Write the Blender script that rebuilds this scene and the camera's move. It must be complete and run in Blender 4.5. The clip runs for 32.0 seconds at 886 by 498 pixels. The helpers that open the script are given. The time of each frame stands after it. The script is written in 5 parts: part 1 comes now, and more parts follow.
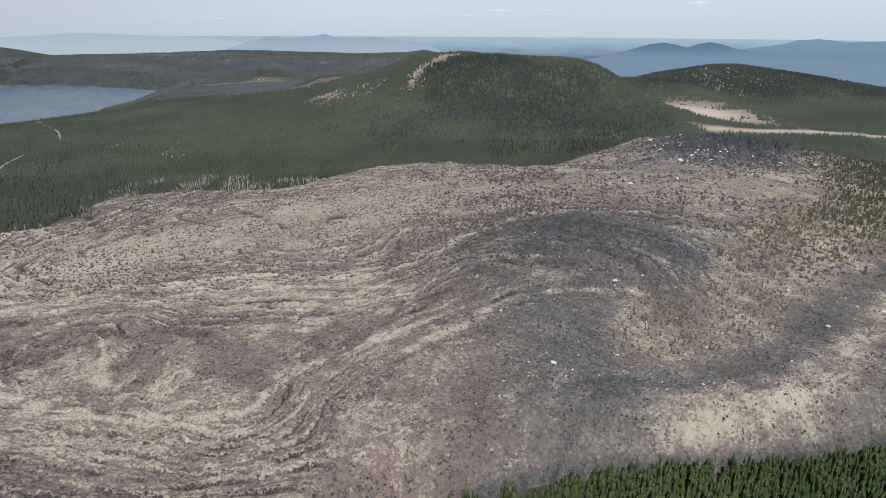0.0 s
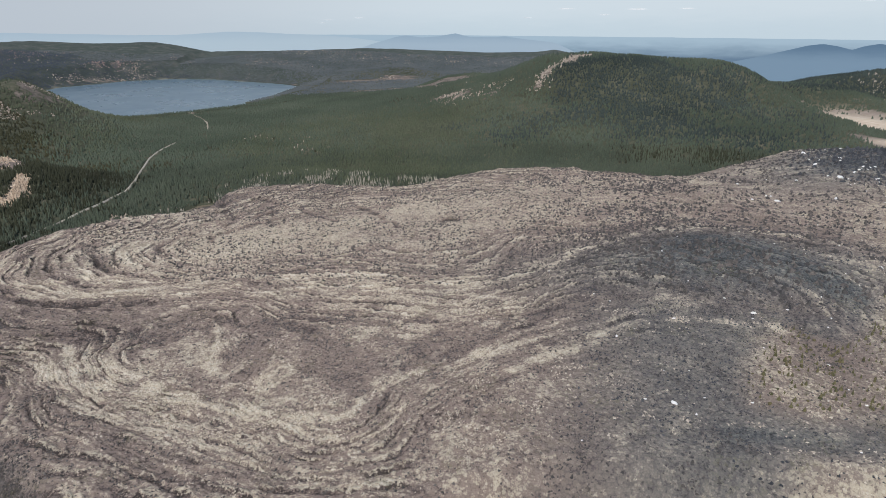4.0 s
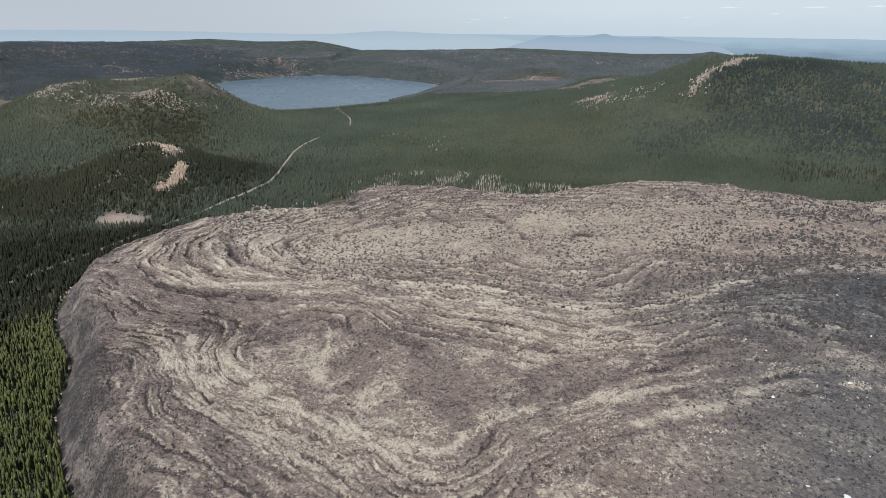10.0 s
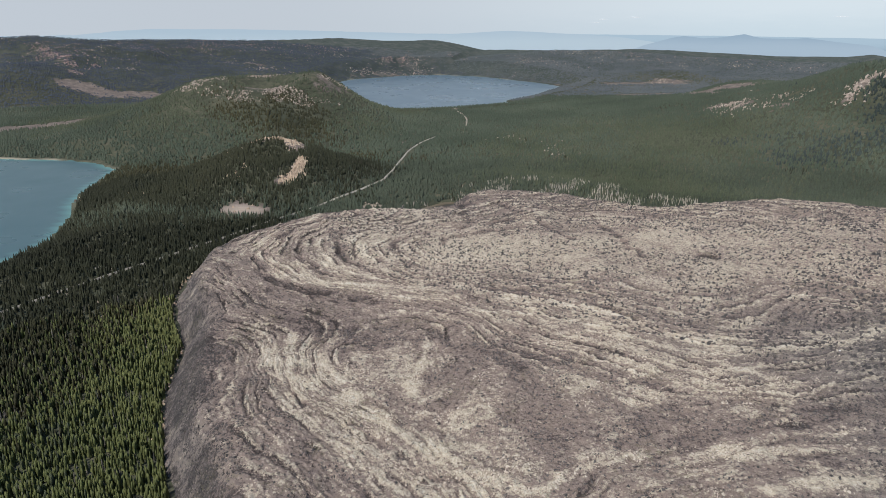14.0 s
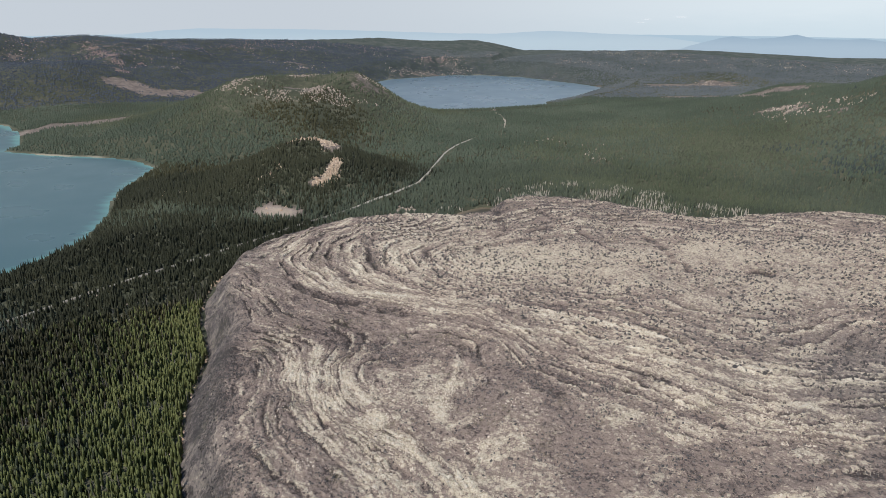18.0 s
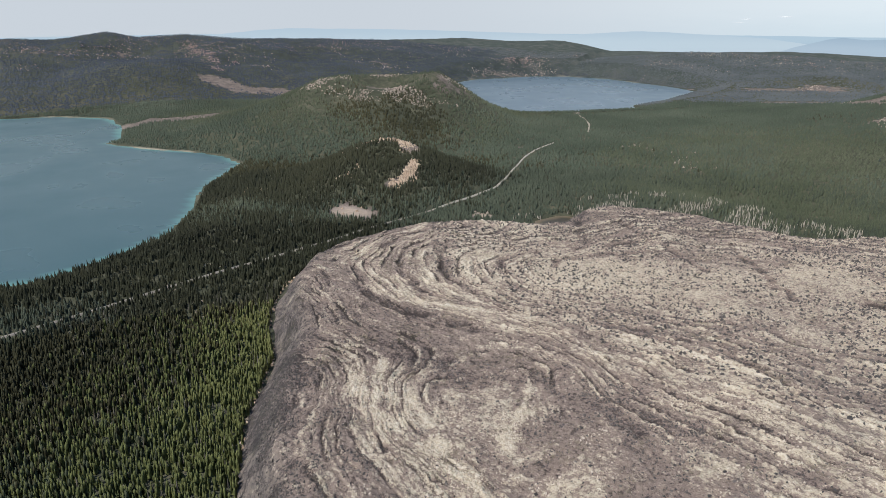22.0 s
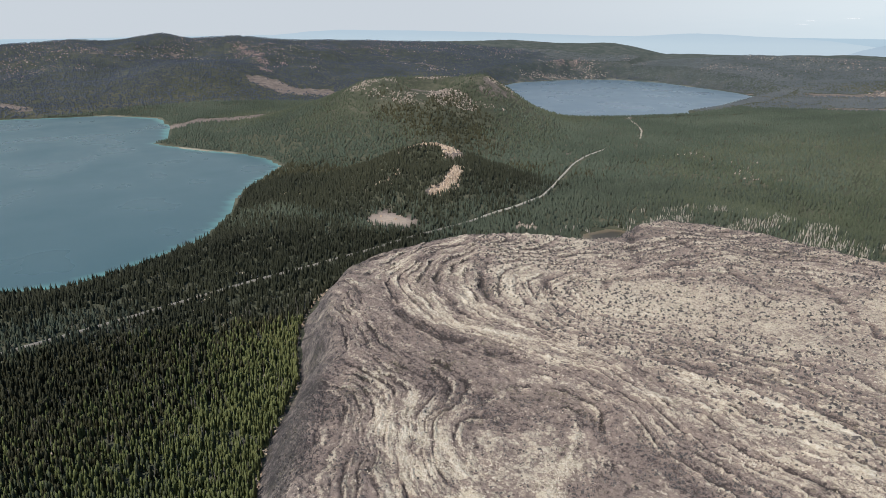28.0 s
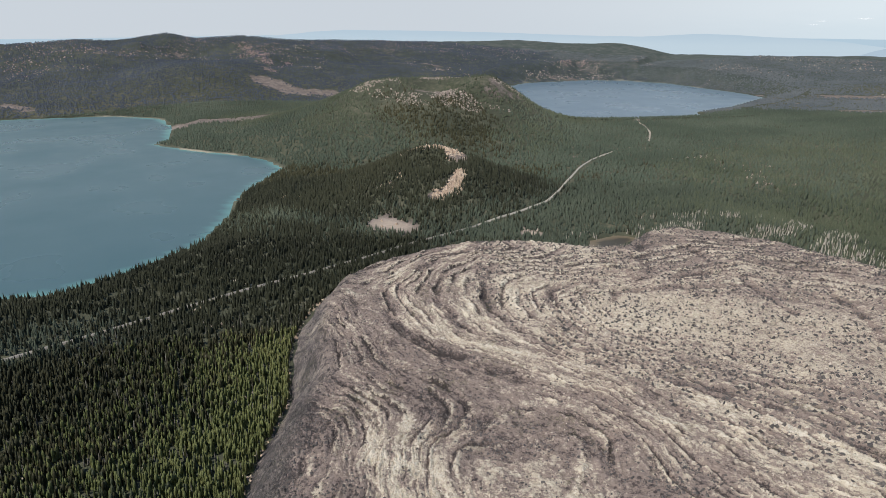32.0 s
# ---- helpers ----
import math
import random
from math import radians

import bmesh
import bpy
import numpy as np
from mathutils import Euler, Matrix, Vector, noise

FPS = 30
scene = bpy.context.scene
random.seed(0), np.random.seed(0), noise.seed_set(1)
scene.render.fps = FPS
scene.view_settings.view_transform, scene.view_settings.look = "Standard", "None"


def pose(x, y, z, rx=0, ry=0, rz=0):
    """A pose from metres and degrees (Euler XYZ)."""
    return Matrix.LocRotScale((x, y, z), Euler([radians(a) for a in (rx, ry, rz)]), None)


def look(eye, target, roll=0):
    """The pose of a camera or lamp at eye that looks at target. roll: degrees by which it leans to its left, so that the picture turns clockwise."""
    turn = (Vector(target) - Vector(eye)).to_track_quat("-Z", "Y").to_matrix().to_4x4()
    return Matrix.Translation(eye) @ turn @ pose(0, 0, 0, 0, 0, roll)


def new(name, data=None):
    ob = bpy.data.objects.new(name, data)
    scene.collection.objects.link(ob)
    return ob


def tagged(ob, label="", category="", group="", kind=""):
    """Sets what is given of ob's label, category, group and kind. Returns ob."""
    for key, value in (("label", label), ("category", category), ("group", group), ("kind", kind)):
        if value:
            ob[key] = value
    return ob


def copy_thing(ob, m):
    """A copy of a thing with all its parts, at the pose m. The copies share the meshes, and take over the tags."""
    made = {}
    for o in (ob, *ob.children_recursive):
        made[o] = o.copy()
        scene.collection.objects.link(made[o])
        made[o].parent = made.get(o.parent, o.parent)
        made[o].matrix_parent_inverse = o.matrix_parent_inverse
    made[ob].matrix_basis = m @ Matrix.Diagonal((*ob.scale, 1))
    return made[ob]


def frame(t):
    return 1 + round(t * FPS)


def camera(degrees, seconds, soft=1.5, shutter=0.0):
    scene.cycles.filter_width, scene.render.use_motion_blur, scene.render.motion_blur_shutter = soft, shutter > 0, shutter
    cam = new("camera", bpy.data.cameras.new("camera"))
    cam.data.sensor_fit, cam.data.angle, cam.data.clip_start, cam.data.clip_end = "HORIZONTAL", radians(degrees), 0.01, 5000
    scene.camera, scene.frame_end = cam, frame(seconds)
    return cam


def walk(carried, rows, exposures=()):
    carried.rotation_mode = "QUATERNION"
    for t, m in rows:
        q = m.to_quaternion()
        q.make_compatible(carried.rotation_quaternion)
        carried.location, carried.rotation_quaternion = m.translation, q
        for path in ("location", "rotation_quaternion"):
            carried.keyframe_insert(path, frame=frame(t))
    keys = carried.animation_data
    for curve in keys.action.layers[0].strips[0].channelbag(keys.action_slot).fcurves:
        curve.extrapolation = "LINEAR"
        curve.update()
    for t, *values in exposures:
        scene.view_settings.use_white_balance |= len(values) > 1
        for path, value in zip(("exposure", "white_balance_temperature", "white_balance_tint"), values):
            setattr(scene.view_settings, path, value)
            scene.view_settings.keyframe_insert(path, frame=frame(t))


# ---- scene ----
cam = camera(72.4, 32.0, soft=0.9)
# seconds, x, y, z, pitch below level, roll, heading to the left of +y
PATH = [
    (0, 0.0, 0.7, 260.4, -20.22, -0.22, 1.11),
    (0.5, 0.3, 3.8, 260.2, -20.22, -0.21, 1.42),
    (1, 0.5, 6.9, 260.0, -20.22, -0.20, 2.29),
    (1.5, 0.7, 10.0, 259.9, -20.22, -0.19, 3.92),
    (2, 0.8, 13.2, 259.8, -20.22, -0.19, 5.94),
    (2.5, 0.8, 16.3, 259.6, -20.22, -0.18, 8.01),
    (3, 0.8, 19.5, 259.5, -20.22, -0.17, 9.77),
    (3.5, 0.7, 22.6, 259.4, -20.22, -0.16, 11.33),
    (4, 0.6, 25.7, 259.4, -20.22, -0.15, 12.76),
    (4.5, 0.4, 28.9, 259.3, -20.22, -0.15, 14.05),
    (6.5, -1.1, 41.3, 259.1, -20.23, -0.12, 17.92),
    (7, -1.6, 44.4, 259.0, -20.24, -0.11, 17.96),
    (7.5, -2.2, 47.4, 259.0, -20.24, -0.10, 17.96),
    (8, -2.9, 50.5, 259.0, -20.23, -0.09, 18.39),
    (8.5, -3.6, 53.5, 259.0, -20.23, -0.09, 19.65),
    (9, -4.5, 56.5, 259.0, -20.23, -0.08, 21.47),
    (9.5, -5.4, 59.5, 259.0, -20.22, -0.07, 23.69),
    (10, -6.3, 62.4, 259.0, -20.21, -0.06, 25.73),
    (10.5, -7.4, 65.3, 259.0, -20.21, -0.06, 27.40),
    (11, -8.5, 68.2, 259.1, -20.21, -0.05, 29.15),
    (11.5, -9.7, 71.1, 259.1, -20.21, -0.04, 30.79),
    (12, -10.9, 74.0, 259.1, -20.21, -0.04, 32.31),
    (12.5, -12.3, 76.8, 259.1, -20.21, -0.03, 33.83),
    (13, -13.7, 79.6, 259.2, -20.21, -0.02, 34.97),
    (13.5, -15.1, 82.4, 259.2, -20.21, -0.01, 35.89),
    (14, -16.7, 85.1, 259.3, -20.22, -0.01, 36.69),
    (14.5, -18.3, 87.8, 259.3, -20.22, -0.00, 37.39),
    (16.5, -25.4, 98.4, 259.4, -20.22, 0.03, 39.01),
    (17, -27.3, 101.0, 259.5, -20.23, 0.03, 39.38),
    (17.5, -29.3, 103.6, 259.5, -20.23, 0.04, 39.77),
    (18, -31.3, 106.1, 259.6, -20.24, 0.05, 40.25),
    (18.5, -33.4, 108.6, 259.6, -20.24, 0.05, 40.88),
    (19, -35.5, 111.1, 259.6, -20.24, 0.06, 41.59),
    (19.5, -37.7, 113.6, 259.6, -20.24, 0.07, 42.42),
    (20, -39.9, 116.0, 259.6, -20.24, 0.07, 43.32),
    (20.5, -42.2, 118.5, 259.7, -20.24, 0.08, 44.29),
    (21, -44.5, 120.9, 259.7, -20.24, 0.08, 45.43),
    (21.5, -46.8, 123.3, 259.7, -20.24, 0.09, 46.49),
    (22, -49.2, 125.7, 259.7, -20.24, 0.10, 47.77),
    (22.5, -51.6, 128.0, 259.6, -20.24, 0.10, 48.81),
    (23, -54.0, 130.4, 259.6, -20.24, 0.11, 49.66),
    (23.5, -56.4, 132.7, 259.6, -20.22, 0.11, 50.43),
    (24, -58.9, 135.1, 259.6, -20.21, 0.12, 50.84),
    (24.5, -61.4, 137.4, 259.5, -20.19, 0.13, 51.18),
    (25, -63.8, 139.8, 259.5, -20.18, 0.13, 51.40),
    (25.5, -66.3, 142.1, 259.4, -20.16, 0.14, 51.59),
    (27.5, -76.1, 151.5, 259.0, -20.11, 0.16, 52.00),
    (28, -78.5, 153.9, 258.9, -20.10, 0.17, 52.05),
    (28.5, -80.9, 156.3, 258.8, -20.09, 0.17, 52.13),
    (29, -83.2, 158.7, 258.6, -20.09, 0.18, 52.20),
    (29.5, -85.5, 161.1, 258.5, -20.09, 0.18, 52.25),
    (30, -87.8, 163.6, 258.3, -20.08, 0.19, 52.32),
    (30.5, -90.0, 166.1, 258.1, -20.08, 0.19, 52.43),
    (31, -92.2, 168.6, 257.9, -20.08, 0.20, 52.50),
    (31.5, -94.3, 171.2, 257.7, -20.07, 0.20, 52.59),
    (32, -96.3, 173.8, 257.5, -20.07, 0.21, 52.65),
]
walk(cam, [(t, look((x, y, z), (x - math.sin(radians(h)) * math.cos(radians(p)), y + math.cos(radians(h)) * math.cos(radians(p)), z + math.sin(radians(p))), r))
           for t, x, y, z, p, r, h in PATH],
     exposures=[(0, -0.14, 6200, 10), (9, -0.10, 6200, 10), (16, 0.02, 6300, 10), (24, 0.13, 6350, 10), (32, 0.13, 6400, 10)])

# ---- sky and sun ----
world = bpy.data.worlds.new("sky")
scene.world = world
world.use_nodes = True
wn = world.node_tree.nodes
sky = wn.new("ShaderNodeTexSky")
sky.sky_type = "NISHITA"
sky.sun_disc = False
SUN_EL, SUN_AZ = 53.0, 186.0          # degrees; azimuth clockwise from +y
sky.sun_elevation, sky.sun_rotation = radians(SUN_EL), radians(SUN_AZ)
sky.altitude, sky.air_density, sky.dust_density, sky.ozone_density = 2200, 1.0, 0.6, 1.0
wn["Background"].inputs["Strength"].default_value = 0.15
world.node_tree.links.new(sky.outputs["Color"], wn["Background"].inputs["Color"])
sun = new("sun", bpy.data.lights.new("sun", "SUN"))
sun.data.energy, sun.data.angle, sun.data.color = 4.35, radians(2.0), (1.0, 0.955, 0.88)
sun_from = Vector((math.sin(radians(SUN_AZ)) * math.cos(radians(SUN_EL)), math.cos(radians(SUN_AZ)) * math.cos(radians(SUN_EL)), math.sin(radians(SUN_EL))))
sun.matrix_world = look(sun_from * 3000, (0, 0, 0))

# ---- number helpers ----
rng = np.random.default_rng(7)
LAT = rng.random((256, 256)) * 2 - 1


def vnoise(x, y):
    """Smooth value noise, -1 to 1, one cell a unit."""
    xi, yi = np.floor(x), np.floor(y)
    u, v = x - xi, y - yi
    u, v = u * u * u * (u * (u * 6 - 15) + 10), v * v * v * (v * (v * 6 - 15) + 10)
    a, b = xi.astype(np.int64) & 255, yi.astype(np.int64) & 255
    a1, b1 = (a + 1) & 255, (b + 1) & 255
    return (LAT[a, b] * (1 - u) + LAT[a1, b] * u) * (1 - v) + (LAT[a, b1] * (1 - u) + LAT[a1, b1] * u) * v


def fbm(x, y, size, octaves=4, seed=0.0, rough=0.5):
    out, amp, total = 0.0, 1.0, 0.0
    for n in range(octaves):
        k = 2.0 ** n / size
        out = out + amp * vnoise(x * k + 17.3 * n + seed, y * k - 9.1 * n + seed * 1.7)
        total, amp = total + amp, amp * rough
    return out / total


def ease(a, b, v):
    t = np.clip((v - a) / (b - a), 0, 1)
    return t * t * (3 - 2 * t)


def along(x, y, line):
    """Distance to a polyline and the value carried along it (third number of its points)."""
    best, value = np.full(np.shape(x), 1e9), np.zeros(np.shape(x))
    for p, q in zip(line[:-1], line[1:]):
        dx, dy = q[0] - p[0], q[1] - p[1]
        s = np.clip(((x - p[0]) * dx + (y - p[1]) * dy) / (dx * dx + dy * dy), 0, 1)
        d = np.hypot(x - p[0] - s * dx, y - p[1] - s * dy)
        near = d < best
        best = np.where(near, d, best)
        if len(p) > 2:
            value = np.where(near, p[2] + s * (q[2] - p[2]), value)
    return best, value


def inside(x, y, ring):
    """Distance to the edge of a closed outline, positive within."""
    d, _ = along(x, y, ring + ring[:1])
    odd = np.zeros(np.shape(x), bool)
    for p, q in zip(ring, ring[1:] + ring[:1]):
        if p[1] != q[1]:
            odd ^= ((p[1] > y) != (q[1] > y)) & (x < (q[0] - p[0]) * (y - p[1]) / (q[1] - p[1]) + p[0])
    return np.where(odd, d, -d)


def blob(x, y, cx, cy, rx, ry=None, turn=0.0):
    """1 in the middle of an ellipse, falling softly to 0."""
    ry, c, s = ry or rx, math.cos(radians(turn)), math.sin(radians(turn))
    u, v = ((x - cx) * c + (y - cy) * s) / rx, (-(x - cx) * s + (y - cy) * c) / ry
    return np.exp(-(u * u + v * v))


# ---- plan: outlines in metres ----
FLOW = [(-246, 184), (-331, 226), (-389, 258), (-448, 309), (-501, 332), (-544, 360), (-586, 405), (-604, 457), (-600, 530), (-580, 592), (-542, 640),
        (-505, 668), (-488, 700), (-500, 748), (-482, 812), (-430, 852), (-360, 868), (-290, 862), (-252, 860), (-225, 890), (-150, 940), (-52, 965),
        (20, 942), (44, 902), (95, 915), (190, 985), (290, 1060), (400, 1110), (520, 1090), (620, 1000), (660, 860), (640, 700), (580, 560),
        (500, 430), (392, 338), (290, 292), (190, 272), (94, 265), (-6, 246), (-110, 178)]
NEAR_LAKE = [(-822, 120), (-785, 200), (-812, 285), (-860, 368), (-945, 428), (-1060, 490), (-1212, 628), (-1290, 632), (-1367, 612), (-1497, 536), (-1623, 486),
             (-1660, 530), (-1850, 590), (-2060, 612), (-2200, 500), (-2290, 250), (-2320, -100), (-2000, -500), (-1300, -600), (-930, -300)]
FAR_LAKE = [(-1640, 1570), (-1370, 1580), (-1270, 1625), (-1222, 1705), (-1105, 1950), (-1200, 2060), (-1200, 2250), (-1290, 2690), (-1440, 2790), (-1616, 2850),
            (-1895, 2960), (-2134, 2930), (-2270, 2790), (-2330, 2400), (-2150, 1950)]
POND = [(-528, 728), (-514, 746), (-516, 790), (-526, 812), (-546, 796), (-552, 756)]
ROAD = [(-600, -40), (-622, 60), (-633, 145), (-637, 200), (-643, 260), (-650, 320), (-652, 354), (-652, 413), (-657, 489), (-671, 565), (-675, 624), (-678, 676), (-684, 760),
        (-698, 829), (-725, 878), (-759, 936), (-818, 1042), (-845, 1108), (-869, 1210)]
TRACK = [(-1125, 1625), (-1041, 1550), (-966, 1469), (-890, 1355)]
RIM = [(-3500, -900, 104), (-3520, 100, 164), (-3449, 600, 190), (-3420, 781, 184), (-3375, 988, 212), (-3338, 1121, 188), (-3275, 1311, 201), (-3189, 1528, 178),
       (-3200, 2250, 164), (-3017, 2986, 172), (-2793, 3232, 153), (-2591, 3479, 155), (-2378, 3714, 90), (-1760, 3560, 102), (-1400, 3860, 114), (-1237, 4020, 106),
       (-661, 4150, 78), (-330, 4230, 84), (-203, 4240, 100), (-60, 4260, 70), (150, 4280, -20)]
MOUNT = [(-420, 2300, 40), (-190, 1940, 126), (-40, 1800, 178), (114, 1740, 180), (290, 1700, 166), (420, 1680, 147), (530, 1700, 128), (640, 1720, 104)]
HILL = [(560, 2180, 76), (649, 2120, 104), (824, 2055, 138), (899, 2022, 140), (1001, 1970, 124), (1096, 1918, 108), (1240, 1820, 82), (1500, 1650, 40)]
CONE, CRATER, CONE_LEAN = (-1400, 1158), (-868, 742), 0.48


def base_height(x, y):
    """The ground without the lava."""
    far = np.hypot(x + 40, y - 60)
    h = 11 + 5 * fbm(x, y, 260, 3, 2.0) + 26 * ease(-450, 150, x) * ease(900, 200, y) + 10 * ease(500, 1500, y)
    h = h + 37 * ease(150, 700, x) * ease(500, 1100, y)
    d, top = along(x, y, RIM)
    gully = fbm(x, y, 420, 4, 5.0, 0.55)
    rim = (top - 3) * np.clip(1 - d / 1150, 0, 1) ** 1.25 * (1 + (0.48 * gully + 0.2 * fbm(x, y, 150, 3, 15.0)) * (1 - 0.75 * ease(1900, 2400, y)) * ease(20, 400, d))
    d, top = along(x, y, MOUNT)
    mount = (top - 16) * np.exp(-(d / 410.0) ** 2.0) * (1 + 0.38 * gully * ease(0, 260, d)) * ease(860, 430, x - 0.2 * (y - 1650)) * (1 - 0.95 * blob(x, y, 620, 1485, 200, 95, -70))
    d, top = along(x, y, HILL)
    hill = (top - 58) * np.exp(-(d / 200.0) ** 2) * (1 + 0.2 * gully * ease(0, 200, d))
    r = np.hypot(x - CONE[0], y - CONE[1])
    north = (0.62 * (x - CONE[0]) + 0.78 * (y - CONE[1])) / np.maximum(r, 1)
    r = r * (1 + 0.05 * fbm(x, y, 300, 3, 9.0)) * (1 + CONE_LEAN * np.maximum(north, 0))
    cone = np.where(r < 190, 108 - 36 * ease(150, 20, r), 108 * np.clip(1 - (r - 190) / 350, 0, 1) ** 1.3) + 12 * blob(x, y, -1330, 1260, 110) + 13 * blob(x, y, -1415, 985, 70) + 8 * blob(x, y, -1275, 1300, 70) - 15 * blob(x, y, -1245, 1045, 105)
    cone = cone * (1 + 0.05 * gully)
    r = np.hypot(x - CRATER[0], y - CRATER[1])
    crater = np.where(r < 75, 40 - 16 * ease(60, 10, r), 40 * np.clip(1 - (r - 75) / 130, 0, 1) ** 1.3) + 15 * blob(x, y, -925, 788, 60)
    side = 70 * blob(x, y, -2560, 900, 330, 260) + 36 * blob(x, y, -420, 2180, 170, 110) + 40 * blob(x, y, -870, 3000, 220, 120)
    h = h + np.maximum(rim, 0) + np.maximum(mount, hill) + cone + crater + side + ease(0.1, 1, np.maximum(rim, mount) / 100) * 5 * gully
    for ring, wide in ((NEAR_LAKE, 90.0), (FAR_LAKE, 150.0)):
        d = inside(x, y, ring)
        h = np.where(d > -wide, np.where(d > 0, -1.5 - d * 0.15, (h - 1.0) * ease(0, wide, -d) + 1.0 + 0.03 * -d), h)
    h = h + 22 * blob(x, y, -330, 915, 230, 62) + 10 * blob(x, y, -60, 1010, 150, 60)
    flat = np.clip(1.7 * blob(x, y, 605, 1530, 290, 112, -70), 0, 1)
    h = h * (1 - flat) + 60 * flat
    d = inside(x, y, POND)
    h = np.where(d > -30, 9.0 - 5 * ease(-3, 5, d) + (h - 9) * ease(4, 30, -d), h)
    h = h - 300 * ease(2400, 3300, far) * ease(60, 420, x)
    h = np.where(far > 4300, h - (far - 4300) * 0.9, h)
    return h


# lines that the pressure ridges follow, each with its level across the folds
RIDGES = {
    15: [(-343, 684), (-375, 626), (-404, 580), (-399, 549), (-374, 532), (-322, 536), (-254, 548), (-179, 561), (-112, 569)],
    40: [(-386, 631), (-418, 577), (-422, 544), (-404, 524), (-370, 510), (-314, 515), (-240, 522), (-164, 522), (-83, 534), (-16, 555)],
    78: [(-436, 621), (-467, 558), (-474, 516), (-452, 489), (-400, 469), (-345, 471), (-273, 482), (-221, 486), (-124, 481), (-73, 488)],
    155: [(-551, 483), (-537, 436), (-518, 409), (-473, 388), (-417, 382), (-368, 383)],
}
RIDGES_MID = {
    100: [(-478, 609), (-513, 558), (-513, 511), (-477, 470), (-426, 450), (-372, 447), (-315, 458), (-206, 459), (-147, 457), (-99, 452), (-59, 479), (-3, 521), (65, 518), (125, 510), (166, 488), (168, 437), (159, 387)],
    120: [(-514, 568), (-539, 512), (-513, 465), (-472, 434), (-417, 421), (-362, 430), (-320, 440), (-221, 443), (-130, 434), (-62, 434), (-31, 461)],
    139: [(-542, 528), (-539, 473), (-521, 437), (-467, 410), (-423, 406), (-370, 410), (-320, 426), (-226, 418), (-139, 408), (-65, 420), (-33, 437)],
}
RIDGES_LOW = {
    166: [(-303, 345), (-295, 366), (-286, 387), (-275, 404), (-251, 389), (-239, 368), (-234, 346), (-230, 333)],
    140: [(-322, 341), (-304, 320), (-270, 303), (-237, 305), (-207, 306), (-171, 291), (-132, 279), (-105, 287), (-95, 320), (-81, 352), (-70, 378), (-42, 406), (-2, 440)],
    118: [(-345, 340), (-329, 321), (-289, 297), (-254, 293), (-218, 289), (-181, 284), (-158, 278)],
    101: [(-367, 324), (-338, 314), (-311, 297), (-286, 283), (-247, 274), (-209, 271), (-172, 262), (-122, 256), (-91, 263), (-71, 291), (-53, 318), (-29, 350), (7, 377)],
}
RIDGES_EAST = {
    80: [(-371, 310), (-338, 295), (-307, 276), (-277, 261), (-238, 253), (-204, 246)],
    58: [(-94, 511), (-20, 563), (59, 560), (157, 546), (214, 527), (221, 470), (-430, 285), (-310, 240), (-482, 330), (-80, 200)],
    114: [(7, 398), (48, 415), (88, 420), (117, 408), (127, 376)],
    88: [(7, 238), (24, 275), (42, 310), (69, 346)],
    70: [(85, 310), (127, 302), (172, 306), (213, 320), (420, 470)],
    50: [(60, 250), (101, 263), (144, 273), (200, 296), (300, 330), (0, 800), (200, 850), (-350, 745), (480, 600)],
    0: [(-300, 592), (-170, 625), (0, 650), (200, 690)],
    100.5: [(0, 900), (-420, 770), (350, 1000), (600, 850), (-560, 640)],
    180: [(-265, 355)],
    150: [(-150, 340), (-60, 420)],
}


def thin_plate(lines, x0, x1, y0, y1, step):
    """A smooth field that takes the level of each line along it, on a square grid."""
    p = np.array([(x, y, level) for some in lines for level, line in some.items() for x, y in line], float)
    kernel = lambda d2: np.where(d2 > 0, 0.5 * d2 * np.log(np.maximum(d2, 1e-9)), 0.0)
    q = p[:, :2] / 300.0
    n = len(q)
    full = np.zeros((n + 3, n + 3))
    full[:n, :n] = kernel(((q[:, None] - q[None]) ** 2).sum(-1)) + 2e-4 * np.eye(n)
    full[:n, n] = full[n, :n] = 1
    full[:n, n + 1:] = q
    full[n + 1:, :n] = q.T
    w = np.linalg.solve(full, np.concatenate([p[:, 2], np.zeros(3)]))
    gx, gy = np.meshgrid(np.arange(x0, x1, step) / 300.0, np.arange(y0, y1, step) / 300.0, indexing="ij")
    out = w[n] + w[n + 1] * gx + w[n + 2] * gy
    for k in range(n):
        out = out + w[k] * kernel((gx - q[k, 0]) ** 2 + (gy - q[k, 1]) ** 2)
    return out


FOLD_AT, FOLD_STEP = (-720.0, 120.0), 4.0
FOLD_GRID = thin_plate((RIDGES, RIDGES_MID, RIDGES_LOW, RIDGES_EAST), -720, 760, 120, 1200, FOLD_STEP)
FOLD_SLOPE = np.hypot(*np.gradient(FOLD_GRID, FOLD_STEP))


def from_grid(grid, x, y):
    i, j = (x - FOLD_AT[0]) / FOLD_STEP, (y - FOLD_AT[1]) / FOLD_STEP
    i, j = np.clip(i, 0, grid.shape[0] - 1.001), np.clip(j, 0, grid.shape[1] - 1.001)
    a, b = i.astype(np.int64), j.astype(np.int64)
    u, v = i - a, j - b
    return (grid[a, b] * (1 - u) + grid[a + 1, b] * u) * (1 - v) + (grid[a, b + 1] * (1 - u) + grid[a + 1, b + 1] * u) * v


